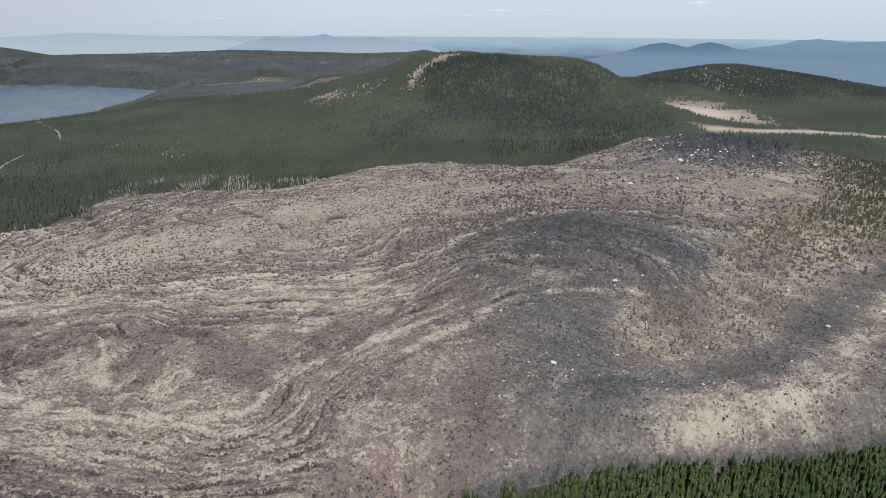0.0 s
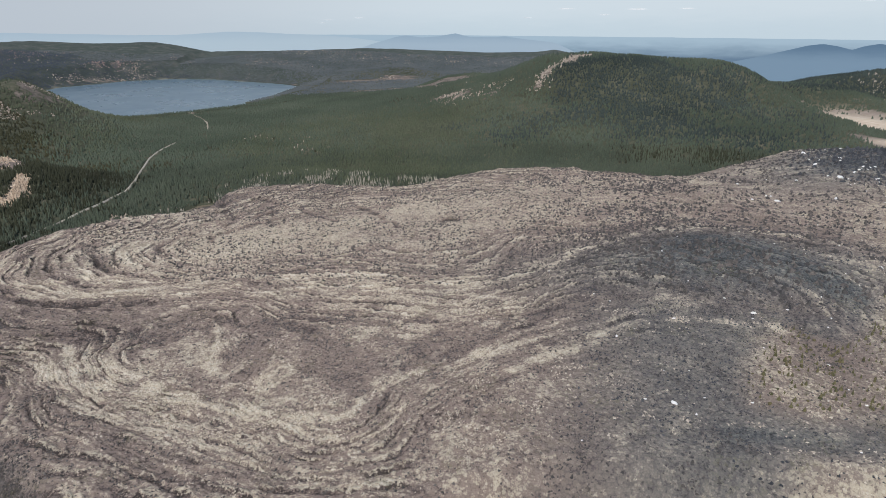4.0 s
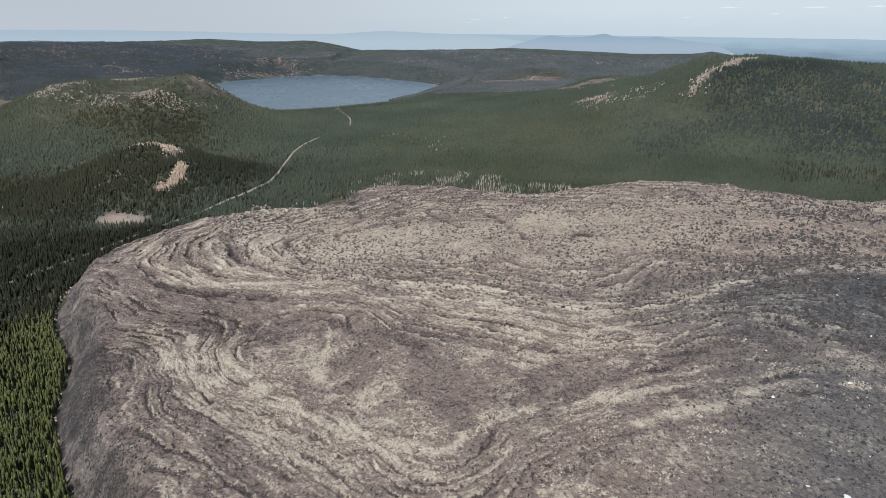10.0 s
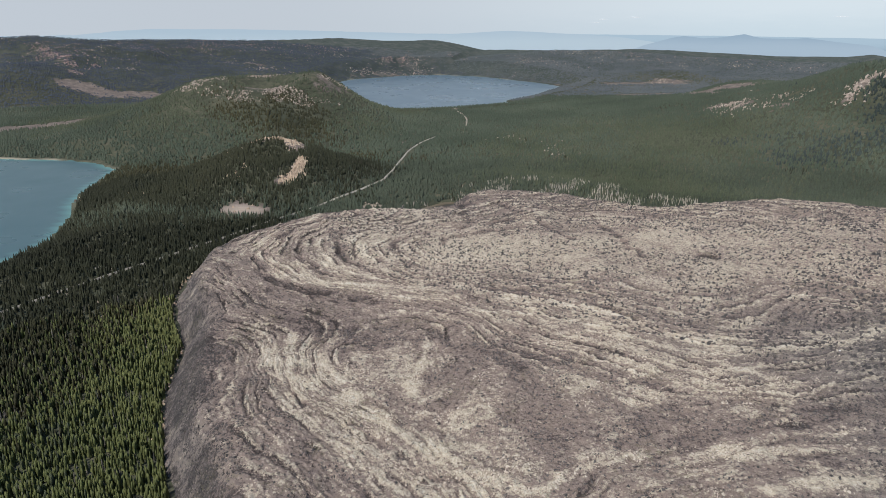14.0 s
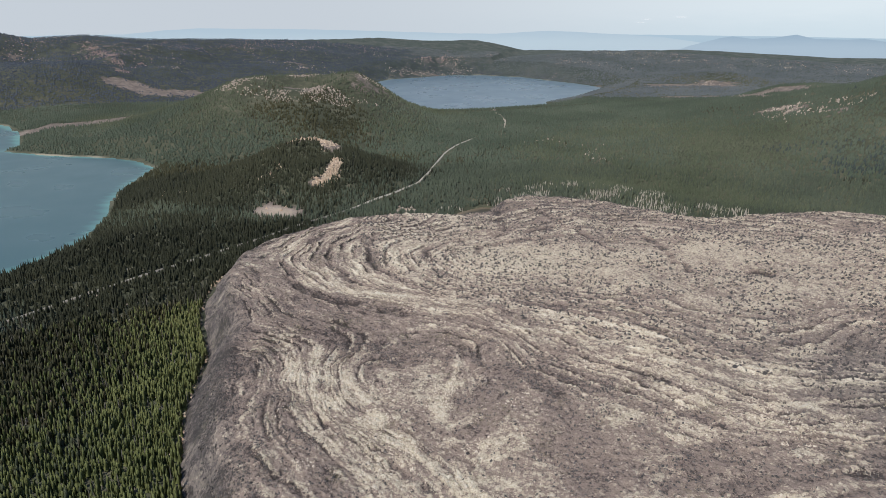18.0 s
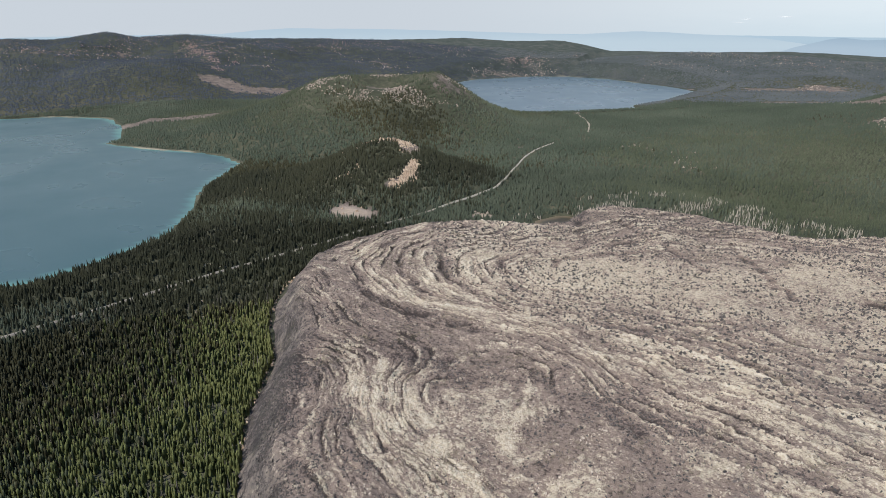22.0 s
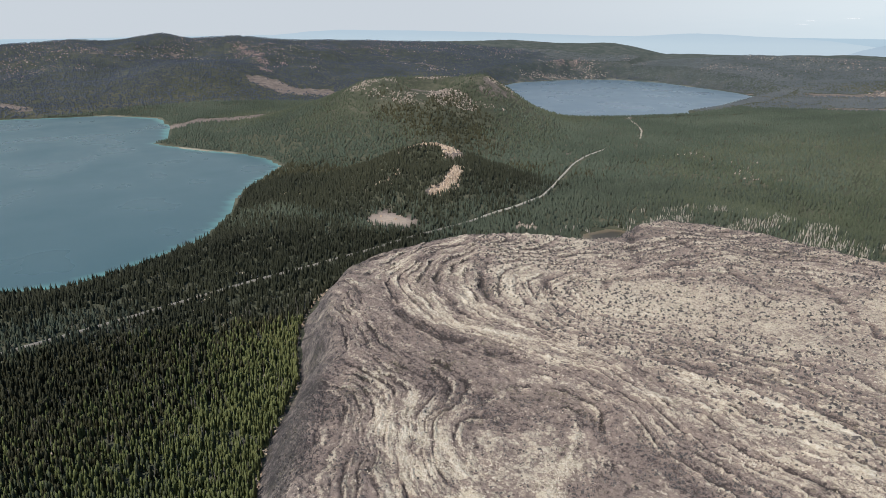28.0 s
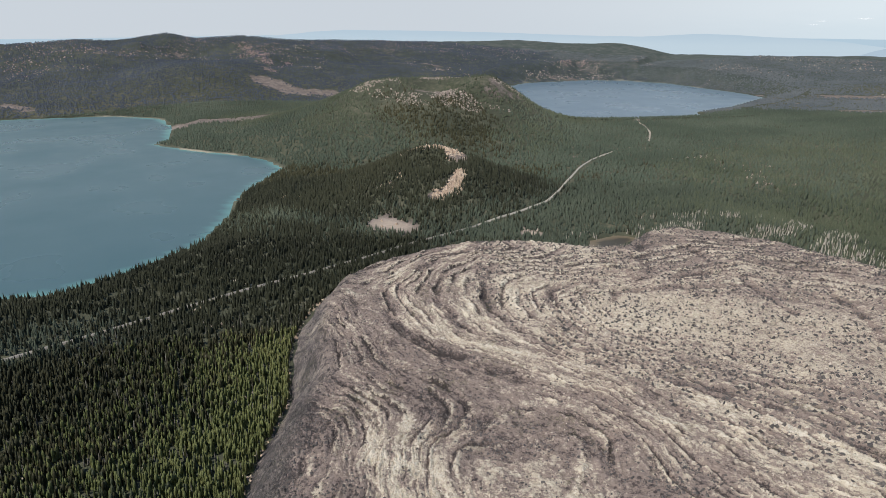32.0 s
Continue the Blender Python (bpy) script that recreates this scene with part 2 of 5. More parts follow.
# pale pumice streaks (line, strength, width) and dark troughs
PALE = [([(-258, 388), (-244, 374), (-236, 345), (-219, 335)], 0.34, 6.5), ([(-333, 342), (-296, 325), (-259, 308), (-216, 306), (-177, 301), (-144, 295), (-114, 297)], 0.24, 4.5),
        ([(-382, 330), (-350, 316), (-307, 293), (-276, 284)], 0.26, 5.0), ([(-347, 337), (-300, 309), (-275, 297)], 0.3, 5.0), ([(-115, 299), (-103, 330), (-82, 356), (-24, 391), (-16, 380)], 0.24, 4.0),
        ([(-15, 366), (7, 381), (30, 409), (58, 429), (107, 441), (150, 436)], 0.27, 5.0), ([(-537, 433), (-470, 405), (-413, 409), (-379, 434), (-296, 481), (-142, 504), (-87, 484)], 0.24, 6.0),
        ]
PALE += [([(-47, 506), (-5, 552), (66, 588), (158, 611), (209, 613)], 0.3, 9.0), ([(-374, 327), (-352, 321), (-329, 310), (-300, 302)], 0.26, 4.5), ([(-260, 453), (-198, 471), (-138, 469), (-82, 469), (-43, 463)], 0.22, 4.0),
        ([(-299, 490), (-226, 500), (-160, 501), (-103, 494), (-57, 495)], 0.2, 4.5), ([(-548, 470), (-520, 440), (-470, 424), (-420, 420)], 0.22, 5.0), ([(-500, 515), (-480, 480), (-430, 458), (-370, 462)], 0.2, 6.0),
         ([(420, 480), (312, 401), (252, 343), (206, 309), (167, 294), (131, 284)], 0.23, 15.0)]
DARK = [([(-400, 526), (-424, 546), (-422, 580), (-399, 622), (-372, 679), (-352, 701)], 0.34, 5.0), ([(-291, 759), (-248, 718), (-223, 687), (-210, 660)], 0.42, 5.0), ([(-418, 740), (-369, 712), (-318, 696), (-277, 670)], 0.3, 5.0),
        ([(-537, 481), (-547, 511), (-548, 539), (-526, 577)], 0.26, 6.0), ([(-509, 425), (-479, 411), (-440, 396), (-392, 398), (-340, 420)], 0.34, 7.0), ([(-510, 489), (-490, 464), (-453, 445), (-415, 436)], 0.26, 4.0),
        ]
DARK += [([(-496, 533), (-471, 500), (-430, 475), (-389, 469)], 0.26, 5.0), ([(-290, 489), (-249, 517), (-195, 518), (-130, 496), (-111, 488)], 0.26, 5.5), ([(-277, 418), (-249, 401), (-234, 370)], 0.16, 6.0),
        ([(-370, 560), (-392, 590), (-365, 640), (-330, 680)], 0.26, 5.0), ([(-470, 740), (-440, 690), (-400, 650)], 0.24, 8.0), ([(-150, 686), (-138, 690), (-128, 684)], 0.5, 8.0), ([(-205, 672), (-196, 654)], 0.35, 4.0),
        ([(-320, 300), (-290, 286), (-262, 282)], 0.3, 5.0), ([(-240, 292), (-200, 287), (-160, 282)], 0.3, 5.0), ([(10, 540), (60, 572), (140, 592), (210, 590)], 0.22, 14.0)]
# bands of dark glassy rubble and the shrubby pale patch on the near lobe
GLASS = [([(430, 530), (358, 472), (264, 386), (204, 336), (153, 314), (90, 310)], 16.0), ([(100, 556), (145, 552), (192, 517), (216, 479), (196, 428)], 15.0)]
PATCH = [(102, 341), (128, 419), (150, 442), (182, 427), (209, 460), (256, 546), (368, 605), (385, 520), (278, 437), (209, 364), (138, 332)]


def fold_field(x, y):
    """The level across the folds, and how steeply it changes."""
    wx = x + 7 * fbm(x, y, 60, 3, 21.0) + 3.2 * fbm(x, y, 15, 3, 4.0)
    wy = y + 7 * fbm(x, y, 60, 3, 33.0) + 3.2 * fbm(x, y, 15, 3, 6.0)
    return from_grid(FOLD_GRID, wx, wy), from_grid(FOLD_SLOPE, x, y)


def bands(u, x, y, period, seed, wide):
    """Broken troughs and crests along the folds: each band has its own strength, and fades in and out along its way."""
    phase = u / period + 0.35 * fbm(x, y, 70, 2, seed)
    nth = np.floor(phase)
    saw = phase - nth
    own = 0.5 + 0.5 * vnoise(nth * 0.73 + seed, nth * 0.0 + seed)
    dash = fbm(nth * 31.7 + x * 0.05, nth * 17.1 + y * 0.05, 1.0, 3, seed, 0.6)
    power = np.clip(0.75 * own + 2.0 * dash + 0.16, 0, 1)
    return np.exp(-((saw - 0.5) / wide) ** 2) * power, np.exp(-((saw - 0.5 - 1.75 * wide) / (0.9 * wide)) ** 2) * power, phase, power


def flow_surface(x, y):
    """Height of the lava, its tone (0 dark glassy blocks to 1 pale pumice, with trough shade and crest sun added), how
    dark it is, how far inside the edge, how calm, the fold it is on, and how strong the ridges are.
    """
    edge = inside(x, y, FLOW) + 6 * fbm(x, y, 50, 3, 3.0)
    u, steep = fold_field(x, y)
    low = base_height(x, y)
    top = 43 + 24 * ease(-250, 150, x) + 8 * fbm(x, y, 170, 3, 8.0) + 20 * blob(x, y, 130, 560, 120, 80) + 26 * blob(x, y, 400, 980, 110, 100) + 8 * blob(x, y, -60, 800, 160)
    calm = np.clip(blob(x, y, -120, 720, 240, 110, 22) * 1.25 + blob(x, y, -330, 590, 60, 50) * 0.7 + blob(x, y, 250, 800, 230, 150) * 0.7, 0, 1)
    plain = ease(0, 60, x - 0.6 * (y - 420)) * ease(470, 380, y) * ease(-60, 40, x)
    swirl = np.minimum(1.9, 1.5 * blob(x, y, -248, 372, 32, 40) + 1.9 * blob(x, y, 168, 450, 40, 70) + 1.5 * blob(x, y, -130, 345, 110, 60, 8) + 1.3 * blob(x, y, -40, 350, 70, 70) + 0.9 * blob(x, y, -330, 275, 120, 45, 30) + 0.9 * blob(x, y, -200, 250, 110, 40, 10) + 0.35 * blob(x, y, 120, 525, 170, 75, 8))
    patch = ease(-16, 10, inside(x + 6 * fbm(x, y, 34, 3, 27.0), y + 6 * fbm(x, y, 34, 3, 29.0), PATCH))
    amp = (1 - 0.85 * patch) * ease(12, 46, edge) * ease(0.15, 0.5, steep) * (1 - 0.38 * swirl) * (1 - 0.8 * calm) * (1 - 0.8 * plain)
    gap, lip, phase, power = bands(u, x, y, 9.0, 55.0, 0.13)
    gap2, lip2, _, _ = bands(u + 3 * fbm(x, y, 22, 2, 12.0), x, y, 4.6, 81.0, 0.17)
    thin = fbm(u, 0.12 * (x - y), 5.5, 2, 19.0, 0.5)
    block = np.tanh(3.0 * fbm(x, y, 5.5, 2, 40.0, 0.7)) + 0.5 * np.tanh(3.0 * vnoise(x * 0.42 + y * 0.2, y * 0.45 - x * 0.2))
    gap, lip = gap * amp * (0.85 + 0.3 * block), lip * amp * (0.85 + 0.35 * block)
    gap2, lip2 = gap2 * amp * (0.8 + 0.3 * block), lip2 * amp * (0.8 + 0.3 * block)
    lump = fbm(x, y, 42, 3, 44.0)
    ridge = power * amp
    h = top + 0.8 * lip - 1.7 * gap + 0.3 * lip2 - 0.6 * gap2 + (1 - 0.75 * calm) * (1 - 0.72 * plain) * 0.5 * thin + (0.45 + 0.4 * lip) * block + 2.2 * lump
    wx, wy = x + 6 * fbm(x, y, 34, 3, 27.0), y + 6 * fbm(x, y, 34, 3, 29.0)
    lines, broken = 0.0, fbm(x, y, 11, 3, 17.0, 0.6)
    for line, amount, wide in PALE:
        lines = lines + amount * np.exp(-(along(wx, wy, line)[0] / wide) ** 2) * np.clip(0.75 + 1.3 * broken, 0.55 if wide > 12 else 0, 1.4)
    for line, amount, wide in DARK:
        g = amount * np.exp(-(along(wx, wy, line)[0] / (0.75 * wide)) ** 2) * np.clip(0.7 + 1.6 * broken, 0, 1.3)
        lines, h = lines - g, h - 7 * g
    pale_east = np.exp(-(along(wx, wy, PALE[-1][0])[0] / 17.0) ** 2)
    rise = ease(-4, 32, edge)
    z = low * (1 - rise) + np.maximum(h, low + 4) * rise
    scree = fbm(x, y, 13, 3, 47.0, 0.65)
    # calm part is lifted: paler pumice, and sunlight put into its tone
    region = (0.46 + (0.21 * blob(x, y, -290, 318, 38, 22, -30) + 0.10 * blob(x, y, -225, 303, 60, 20, -12)) * np.clip(0.65 + 1.3 * broken, 0, 1.3) + 0.03 * blob(x, y, -235, 350, 34, 24) - 0.04 * blob(x, y, -110, 330, 90, 40)
              + 0.13 * calm - 0.06 * blob(x, y, 40, 560, 150, 120) - 0.07 * blob(x, y, 60, 730, 200, 160) + 0.12 * blob(x, y, -400, 540, 110, 90)
              - 0.16 * blob(x, y, -400, 380, 130, 30, -10) - 0.12 * blob(x, y, -420, 290, 70, 40) + 0.02 * blob(x, y, -60, 420, 120, 60) - 0.03 * blob(x, y, -240, 420, 80, 40) + 0.075 * blob(x, y, -80, 520, 150, 130)
              - 0.11 * blob(x, y, 120, 530, 150, 62, 4) - 0.06 * blob(x, y, 60, 440, 110, 45, 8) + 0.07 * blob(x, y, 90, 325, 80, 40) + 0.08 * blob(x, y, 240, 540, 60, 70) - 0.05 * blob(x, y, 60, 320, 90, 40, 30) - 0.03 * blob(x, y, 220, 720, 220, 190) + 0.03 * blob(x, y, 290, 700, 90, 130) - 0.13 * blob(x, y, 400, 960, 170, 95, 25) - 0.12 * blob(x, y, 490, 1000, 60, 60) + 0.06 * blob(x, y, -170, 285, 130, 36) + 0.02 * blob(x, y, -250, 285, 120, 42, -12)
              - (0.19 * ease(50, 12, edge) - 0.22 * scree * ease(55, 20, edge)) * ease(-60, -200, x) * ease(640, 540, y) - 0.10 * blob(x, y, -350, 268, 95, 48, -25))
    streak = fbm(u, 0.12 * (x - y), 8, 3, 71.0, 0.65) + 0.5 * fbm(u, 0.12 * (x + y), 8, 2, 73.0, 0.6)
    # lip and gap terms put sun on crests and shade in troughs
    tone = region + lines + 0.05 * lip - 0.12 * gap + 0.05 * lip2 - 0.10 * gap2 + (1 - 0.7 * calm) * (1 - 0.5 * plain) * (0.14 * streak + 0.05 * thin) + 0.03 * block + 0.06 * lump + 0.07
    glass = 0.0
    for line, wide in GLASS:
        glass = np.maximum(glass, np.exp(-(along(wx, wy, line)[0] / wide) ** 2))
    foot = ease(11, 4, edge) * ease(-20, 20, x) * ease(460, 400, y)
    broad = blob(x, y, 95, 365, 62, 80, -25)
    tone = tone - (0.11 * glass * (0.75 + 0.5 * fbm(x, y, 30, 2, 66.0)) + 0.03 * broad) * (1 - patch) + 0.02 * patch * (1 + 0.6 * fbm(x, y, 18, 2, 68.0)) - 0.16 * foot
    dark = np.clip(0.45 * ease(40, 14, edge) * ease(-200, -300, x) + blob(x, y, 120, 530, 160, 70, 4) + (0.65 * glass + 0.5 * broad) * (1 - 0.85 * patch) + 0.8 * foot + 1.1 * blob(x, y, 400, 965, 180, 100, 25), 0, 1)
    east = ease(-40, 70, x) * ease(520, 430, y) * (1 - 0.9 * patch)
    tone, dark = tone - 0.02 * east, np.maximum(dark, 0.72 * east * (1 - pale_east))
    return z, tone, dark, edge, np.maximum(calm, 0.75 * plain), phase, ridge


def on_ground(x, y):
    edge = inside(x, y, FLOW)
    z = base_height(x, y)
    on = edge > -10
    if np.any(on):
        z = np.array(z)
        z[on] = flow_surface(x[on], y[on])[0]
    return z


# bare ground: (line, half width, strength)
BARE = [(TRACK, 6, 0.8), ([(-812, 752), (-790, 735), (-773, 710), (-764, 690), (-768, 668)], 9, 0.95), ([(-950, 757), (-932, 786), (-902, 800), (-872, 797)], 24, 1.2),
        ([(500, 1200), (600, 1215), (720, 1230), (860, 1150)], 32, 1.2), ([(-1830, 610), (-1822, 705), (-1820, 800), (-1826, 923), (-1750, 960)], 44, 0.95), ([(-2364, 1060), (-2260, 1110), (-2200, 1210), (-2110, 1290)], 62, 1.0),
        ([(-1035, 2688), (-940, 2753), (-885, 2828), (-797, 2820)], 60, 0.95), ([(-818, 2217), (-726, 2330), (-600, 2170), (-437, 1955)], 34, 0.85), ([(-1331, 2743), (-1147, 2499), (-1011, 2356)], 8, 0.9), ([(-100, 1735), (-62, 1770), (-20, 1790), (45, 1775)], 24, 1.2),
        ([(-110, 1500), (-90, 1550), (-60, 1600), (-28, 1660), (10, 1720)], 15, 0.75), ([(-380, 1705), (-345, 1690), (-320, 1670)], 34, 0.8), ([(-320, 1640), (-230, 1560)], 30, 0.5)]
BARE_RIM = [([(-3010, 1255), (-2930, 1252), (-2844, 1250), (-2740, 1220), (-2600, 1175), (-2450, 1121)], 55, 0.36), ([(-2366, 2404), (-2339, 2585), (-2277, 2784)], 15, 0.75), ([(-3060, 830), (-3000, 1010)], 90, 0.27),
            ([(-2660, 1940), (-2480, 2010)], 100, 0.27), ([(-2440, 2690), (-2310, 2900)], 80, 0.27), ([(-2480, 270), (-2380, 310)], 38, 0.8), ([(-3150, 640), (-3050, 760)], 90, 0.26)]


def bare_mask(x, y):
    """Open pumice, sand and rock without trees."""
    n = 0.55 * fbm(x, y, 30, 3, 50.0)
    m = np.maximum(1.1 * blob(x, y, -617, 713, 15, 9, 50), 0.8 * blob(x, y, -886, 1103, 22, 10)) + 1.2 * blob(x, y, -742, 580, 46, 26, 35)
    m = np.maximum(m, 1.35 * blob(x, y, 590, 1530, 225, 125, -70))
    for line, wide, strength in BARE + BARE_RIM:
        m = np.maximum(m, strength * np.exp(-(along(x, y, line)[0] / wide) ** 2))
    m = np.maximum(m, 1.1 * blob(x, y, -430, 2080, 85, 60))
    return m + n * (m > 0.05)


# ---- materials ----
class Nodes:
    """A small writer of node materials."""

    def __init__(self, name, rough=0.9, spec=0.2):
        self.m = bpy.data.materials.new(name)
        self.m.use_nodes = True
        self.t = self.m.node_tree
        self.bsdf = self.t.nodes["Principled BSDF"]
        self.bsdf.inputs["Roughness"].default_value = rough
        self.bsdf.inputs["Specular IOR Level"].default_value = spec

    def put(self, socket, value):
        if isinstance(value, bpy.types.NodeSocket):
            self.t.links.new(value, socket)
        elif value is not None:
            if hasattr(socket.default_value, "__len__") and len(socket.default_value) == 4 and len(value) == 3:
                value = (*value, 1.0)
            socket.default_value = value
        return self

    def attr(self, name):
        n = self.t.nodes.new("ShaderNodeAttribute")
        n.attribute_name = name
        return n.outputs["Fac"]

    def place(self):
        return self.t.nodes.new("ShaderNodeNewGeometry").outputs["Position"]

    def island(self):
        return self.t.nodes.new("ShaderNodeNewGeometry").outputs["Random Per Island"]

    def own(self):
        return self.t.nodes.new("ShaderNodeObjectInfo").outputs["Random"]

    def noise(self, size, detail=4.0, rough=0.55, vector=None, stretch=None):
        n = self.t.nodes.new("ShaderNodeTexNoise")
        vector = vector or self.place()
        if stretch:
            s = self.t.nodes.new("ShaderNodeVectorMath")
            s.operation = "MULTIPLY"
            self.put(s.inputs[0], vector).put(s.inputs[1], stretch)
            vector = s.outputs[0]
        self.put(n.inputs["Vector"], vector)
        n.inputs["Scale"].default_value, n.inputs["Detail"].default_value, n.inputs["Roughness"].default_value = 1.0 / size, detail, rough
        return n.outputs["Fac"]

    def cells(self, size, feature="F1"):
        n = self.t.nodes.new("ShaderNodeTexVoronoi")
        n.feature = feature
        self.put(n.inputs["Vector"], self.place())
        n.inputs["Scale"].default_value = 1.0 / size
        return n.outputs["Distance"], n.outputs["Color"] if feature == "F1" else None

    def math(self, how, a, b=0.5, clamp=False):
        n = self.t.nodes.new("ShaderNodeMath")
        n.operation, n.use_clamp = how, clamp
        self.put(n.inputs[0], a).put(n.inputs[1], b)
        return n.outputs[0]

    def ramp(self, fac, low, high):
        """0 at low, 1 at high."""
        n = self.t.nodes.new("ShaderNodeMapRange")
        n.interpolation_type = "SMOOTHSTEP"
        self.put(n.inputs["Value"], fac)
        n.inputs["From Min"].default_value, n.inputs["From Max"].default_value = low, high
        return n.outputs["Result"]

    def mix(self, fac, a, b):
        n = self.t.nodes.new("ShaderNodeMix")
        n.data_type = "RGBA"
        self.put(n.inputs["Factor"], fac).put(n.inputs["A"] if False else n.inputs[6], a).put(n.inputs[7], b)
        return n.outputs[2]

    def colors(self, fac, stops):
        n = self.t.nodes.new("ShaderNodeValToRGB")
        el = n.color_ramp.elements
        while len(el) < len(stops):
            el.new(0.5)
        for e, (at, col) in zip(el, stops):
            e.position, e.color = at, (*col, 1.0)
        self.put(n.inputs["Fac"], fac)
        return n.outputs["Color"]

    def bump(self, height, strength=0.5, distance=1.0):
        n = self.t.nodes.new("ShaderNodeBump")
        n.inputs["Strength"].default_value, n.inputs["Distance"].default_value = strength, distance
        self.put(n.inputs["Height"], height)
        self.put(self.bsdf.inputs["Normal"], n.outputs["Normal"])

    def done(self, color, rough=None):
        self.put(self.bsdf.inputs["Base Color"], color)
        if rough is not None:
            self.put(self.bsdf.inputs["Roughness"], rough)
        return self.m


def flow_material():
    k = Nodes("pumice_and_obsidian", 0.92, 0.25)
    tone, dark, calm, fold, ridge = (k.attr(name) for name in ("tone", "dark", "calm", "fold", "ridge"))
    fine, mid, big = k.noise(1.0, 3, 0.75), k.noise(4.2, 5, 0.72), k.noise(24, 4)
    less = lambda value, by: k.math("MULTIPLY", k.math("SUBTRACT", value, 0.5), by)
    split = k.t.nodes.new("ShaderNodeSeparateXYZ")
    k.put(split.inputs[0], k.place())
    join = k.t.nodes.new("ShaderNodeCombineXYZ")
    k.put(join.inputs[0], k.math("MULTIPLY", fold, 9.0))
    k.put(join.inputs[1], k.math("MULTIPLY", split.outputs["X"], 0.16)).put(join.inputs[2], k.math("MULTIPLY", split.outputs["Y"], 0.16))
    wide_join = k.t.nodes.new("ShaderNodeCombineXYZ")
    k.put(wide_join.inputs[0], k.math("MULTIPLY", fold, 9.0))
    k.put(wide_join.inputs[1], k.math("MULTIPLY", split.outputs["X"], 0.4)).put(wide_join.inputs[2], k.math("MULTIPLY", split.outputs["Y"], 0.4))
    grain = k.noise(5.0, 4, 0.66, vector=join.outputs[0])
    # crests and troughs along the folds, crumbled by the blocks they are made of
    bent = k.math("ADD", fold, k.math("ADD", less(mid, 1.15), less(fine, 0.75)))

    def crumbled(value, at, wide):
        """1 on a line across the folds, falling quickly to 0 beside it."""
        off = k.math("ABSOLUTE", k.math("SUBTRACT", k.math("FRACT", value), at))
        return k.ramp(off, wide, wide * 0.35)

    # besides the rock itself, these carry sunlit crests and shaded troughs as tone
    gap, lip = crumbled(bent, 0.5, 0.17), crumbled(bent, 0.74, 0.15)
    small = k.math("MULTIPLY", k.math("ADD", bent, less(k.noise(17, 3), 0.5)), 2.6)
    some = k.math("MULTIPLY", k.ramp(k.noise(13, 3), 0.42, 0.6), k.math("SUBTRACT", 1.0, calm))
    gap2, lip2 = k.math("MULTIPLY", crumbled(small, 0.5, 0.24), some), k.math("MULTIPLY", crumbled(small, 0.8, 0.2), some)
    # dark rims between the pebbles stand in for their small shadows
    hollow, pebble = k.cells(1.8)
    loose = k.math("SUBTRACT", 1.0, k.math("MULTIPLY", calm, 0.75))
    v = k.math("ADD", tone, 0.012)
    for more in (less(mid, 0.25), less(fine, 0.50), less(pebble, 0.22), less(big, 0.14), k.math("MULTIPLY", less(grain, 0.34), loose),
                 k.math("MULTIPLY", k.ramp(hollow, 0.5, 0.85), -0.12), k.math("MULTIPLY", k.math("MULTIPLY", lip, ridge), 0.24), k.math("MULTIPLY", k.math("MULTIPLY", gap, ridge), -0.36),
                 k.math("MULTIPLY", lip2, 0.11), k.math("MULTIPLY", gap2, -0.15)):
        v = k.math("ADD", v, more)
    scab = k.math("MULTIPLY", k.math("SUBTRACT", k.ramp(k.noise(13.0, 5, 0.72, vector=wide_join.outputs[0]), 0.53, 0.60), k.ramp(k.noise(11.0, 5, 0.72, vector=wide_join.outputs[0]), 0.44, 0.37)), loose)
    v = k.math("ADD", v, k.math("MULTIPLY", scab, 0.15))
    dark_chips, pale_chips = k.ramp(k.noise(3.4, 3, 0.6), 0.585, 0.66), k.ramp(k.noise(2.7, 3, 0.6), 0.60, 0.67)
    v = k.math("ADD", v, k.math("SUBTRACT", k.math("MULTIPLY", pale_chips, 0.14), k.math("MULTIPLY", dark_chips, 0.20)))
    # dark specks: small blocks together with the shadows beside them
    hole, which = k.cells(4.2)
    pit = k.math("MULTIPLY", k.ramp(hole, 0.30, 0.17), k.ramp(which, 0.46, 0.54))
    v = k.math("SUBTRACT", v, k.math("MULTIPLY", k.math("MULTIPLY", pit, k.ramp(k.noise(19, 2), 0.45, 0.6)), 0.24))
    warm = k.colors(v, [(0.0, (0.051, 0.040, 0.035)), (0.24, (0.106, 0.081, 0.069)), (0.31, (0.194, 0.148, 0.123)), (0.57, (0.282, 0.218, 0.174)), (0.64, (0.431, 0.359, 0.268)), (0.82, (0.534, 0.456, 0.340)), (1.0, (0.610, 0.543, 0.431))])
    cool = k.colors(v, [(0.0, (0.033, 0.034, 0.035)), (0.3, (0.078, 0.082, 0.082)), (0.5, (0.147, 0.146, 0.134)), (0.66, (0.245, 0.224, 0.185)), (0.85, (0.390, 0.345, 0.266)), (1.0, (0.500, 0.450, 0.351))])
    spots = k.math("MULTIPLY", k.ramp(k.noise(6.5, 2, 0.5), 0.60, 0.67), k.math("ADD", k.math("MULTIPLY", calm, 0.3), 0.06))
    col = k.mix(dark, warm, cool)
    col = k.mix(spots, col, (0.075, 0.068, 0.062))
    green = k.math("MULTIPLY", k.ramp(k.noise(26, 3), 0.5, 0.7), k.ramp(k.noise(2.5, 2), 0.48, 0.6))
    col = k.mix(k.math("MULTIPLY", green, 0.3), col, (0.12, 0.115, 0.05))
    rough = k.math("ADD", k.math("MULTIPLY", fine, 0.7), k.math("MULTIPLY", mid, 1.2))
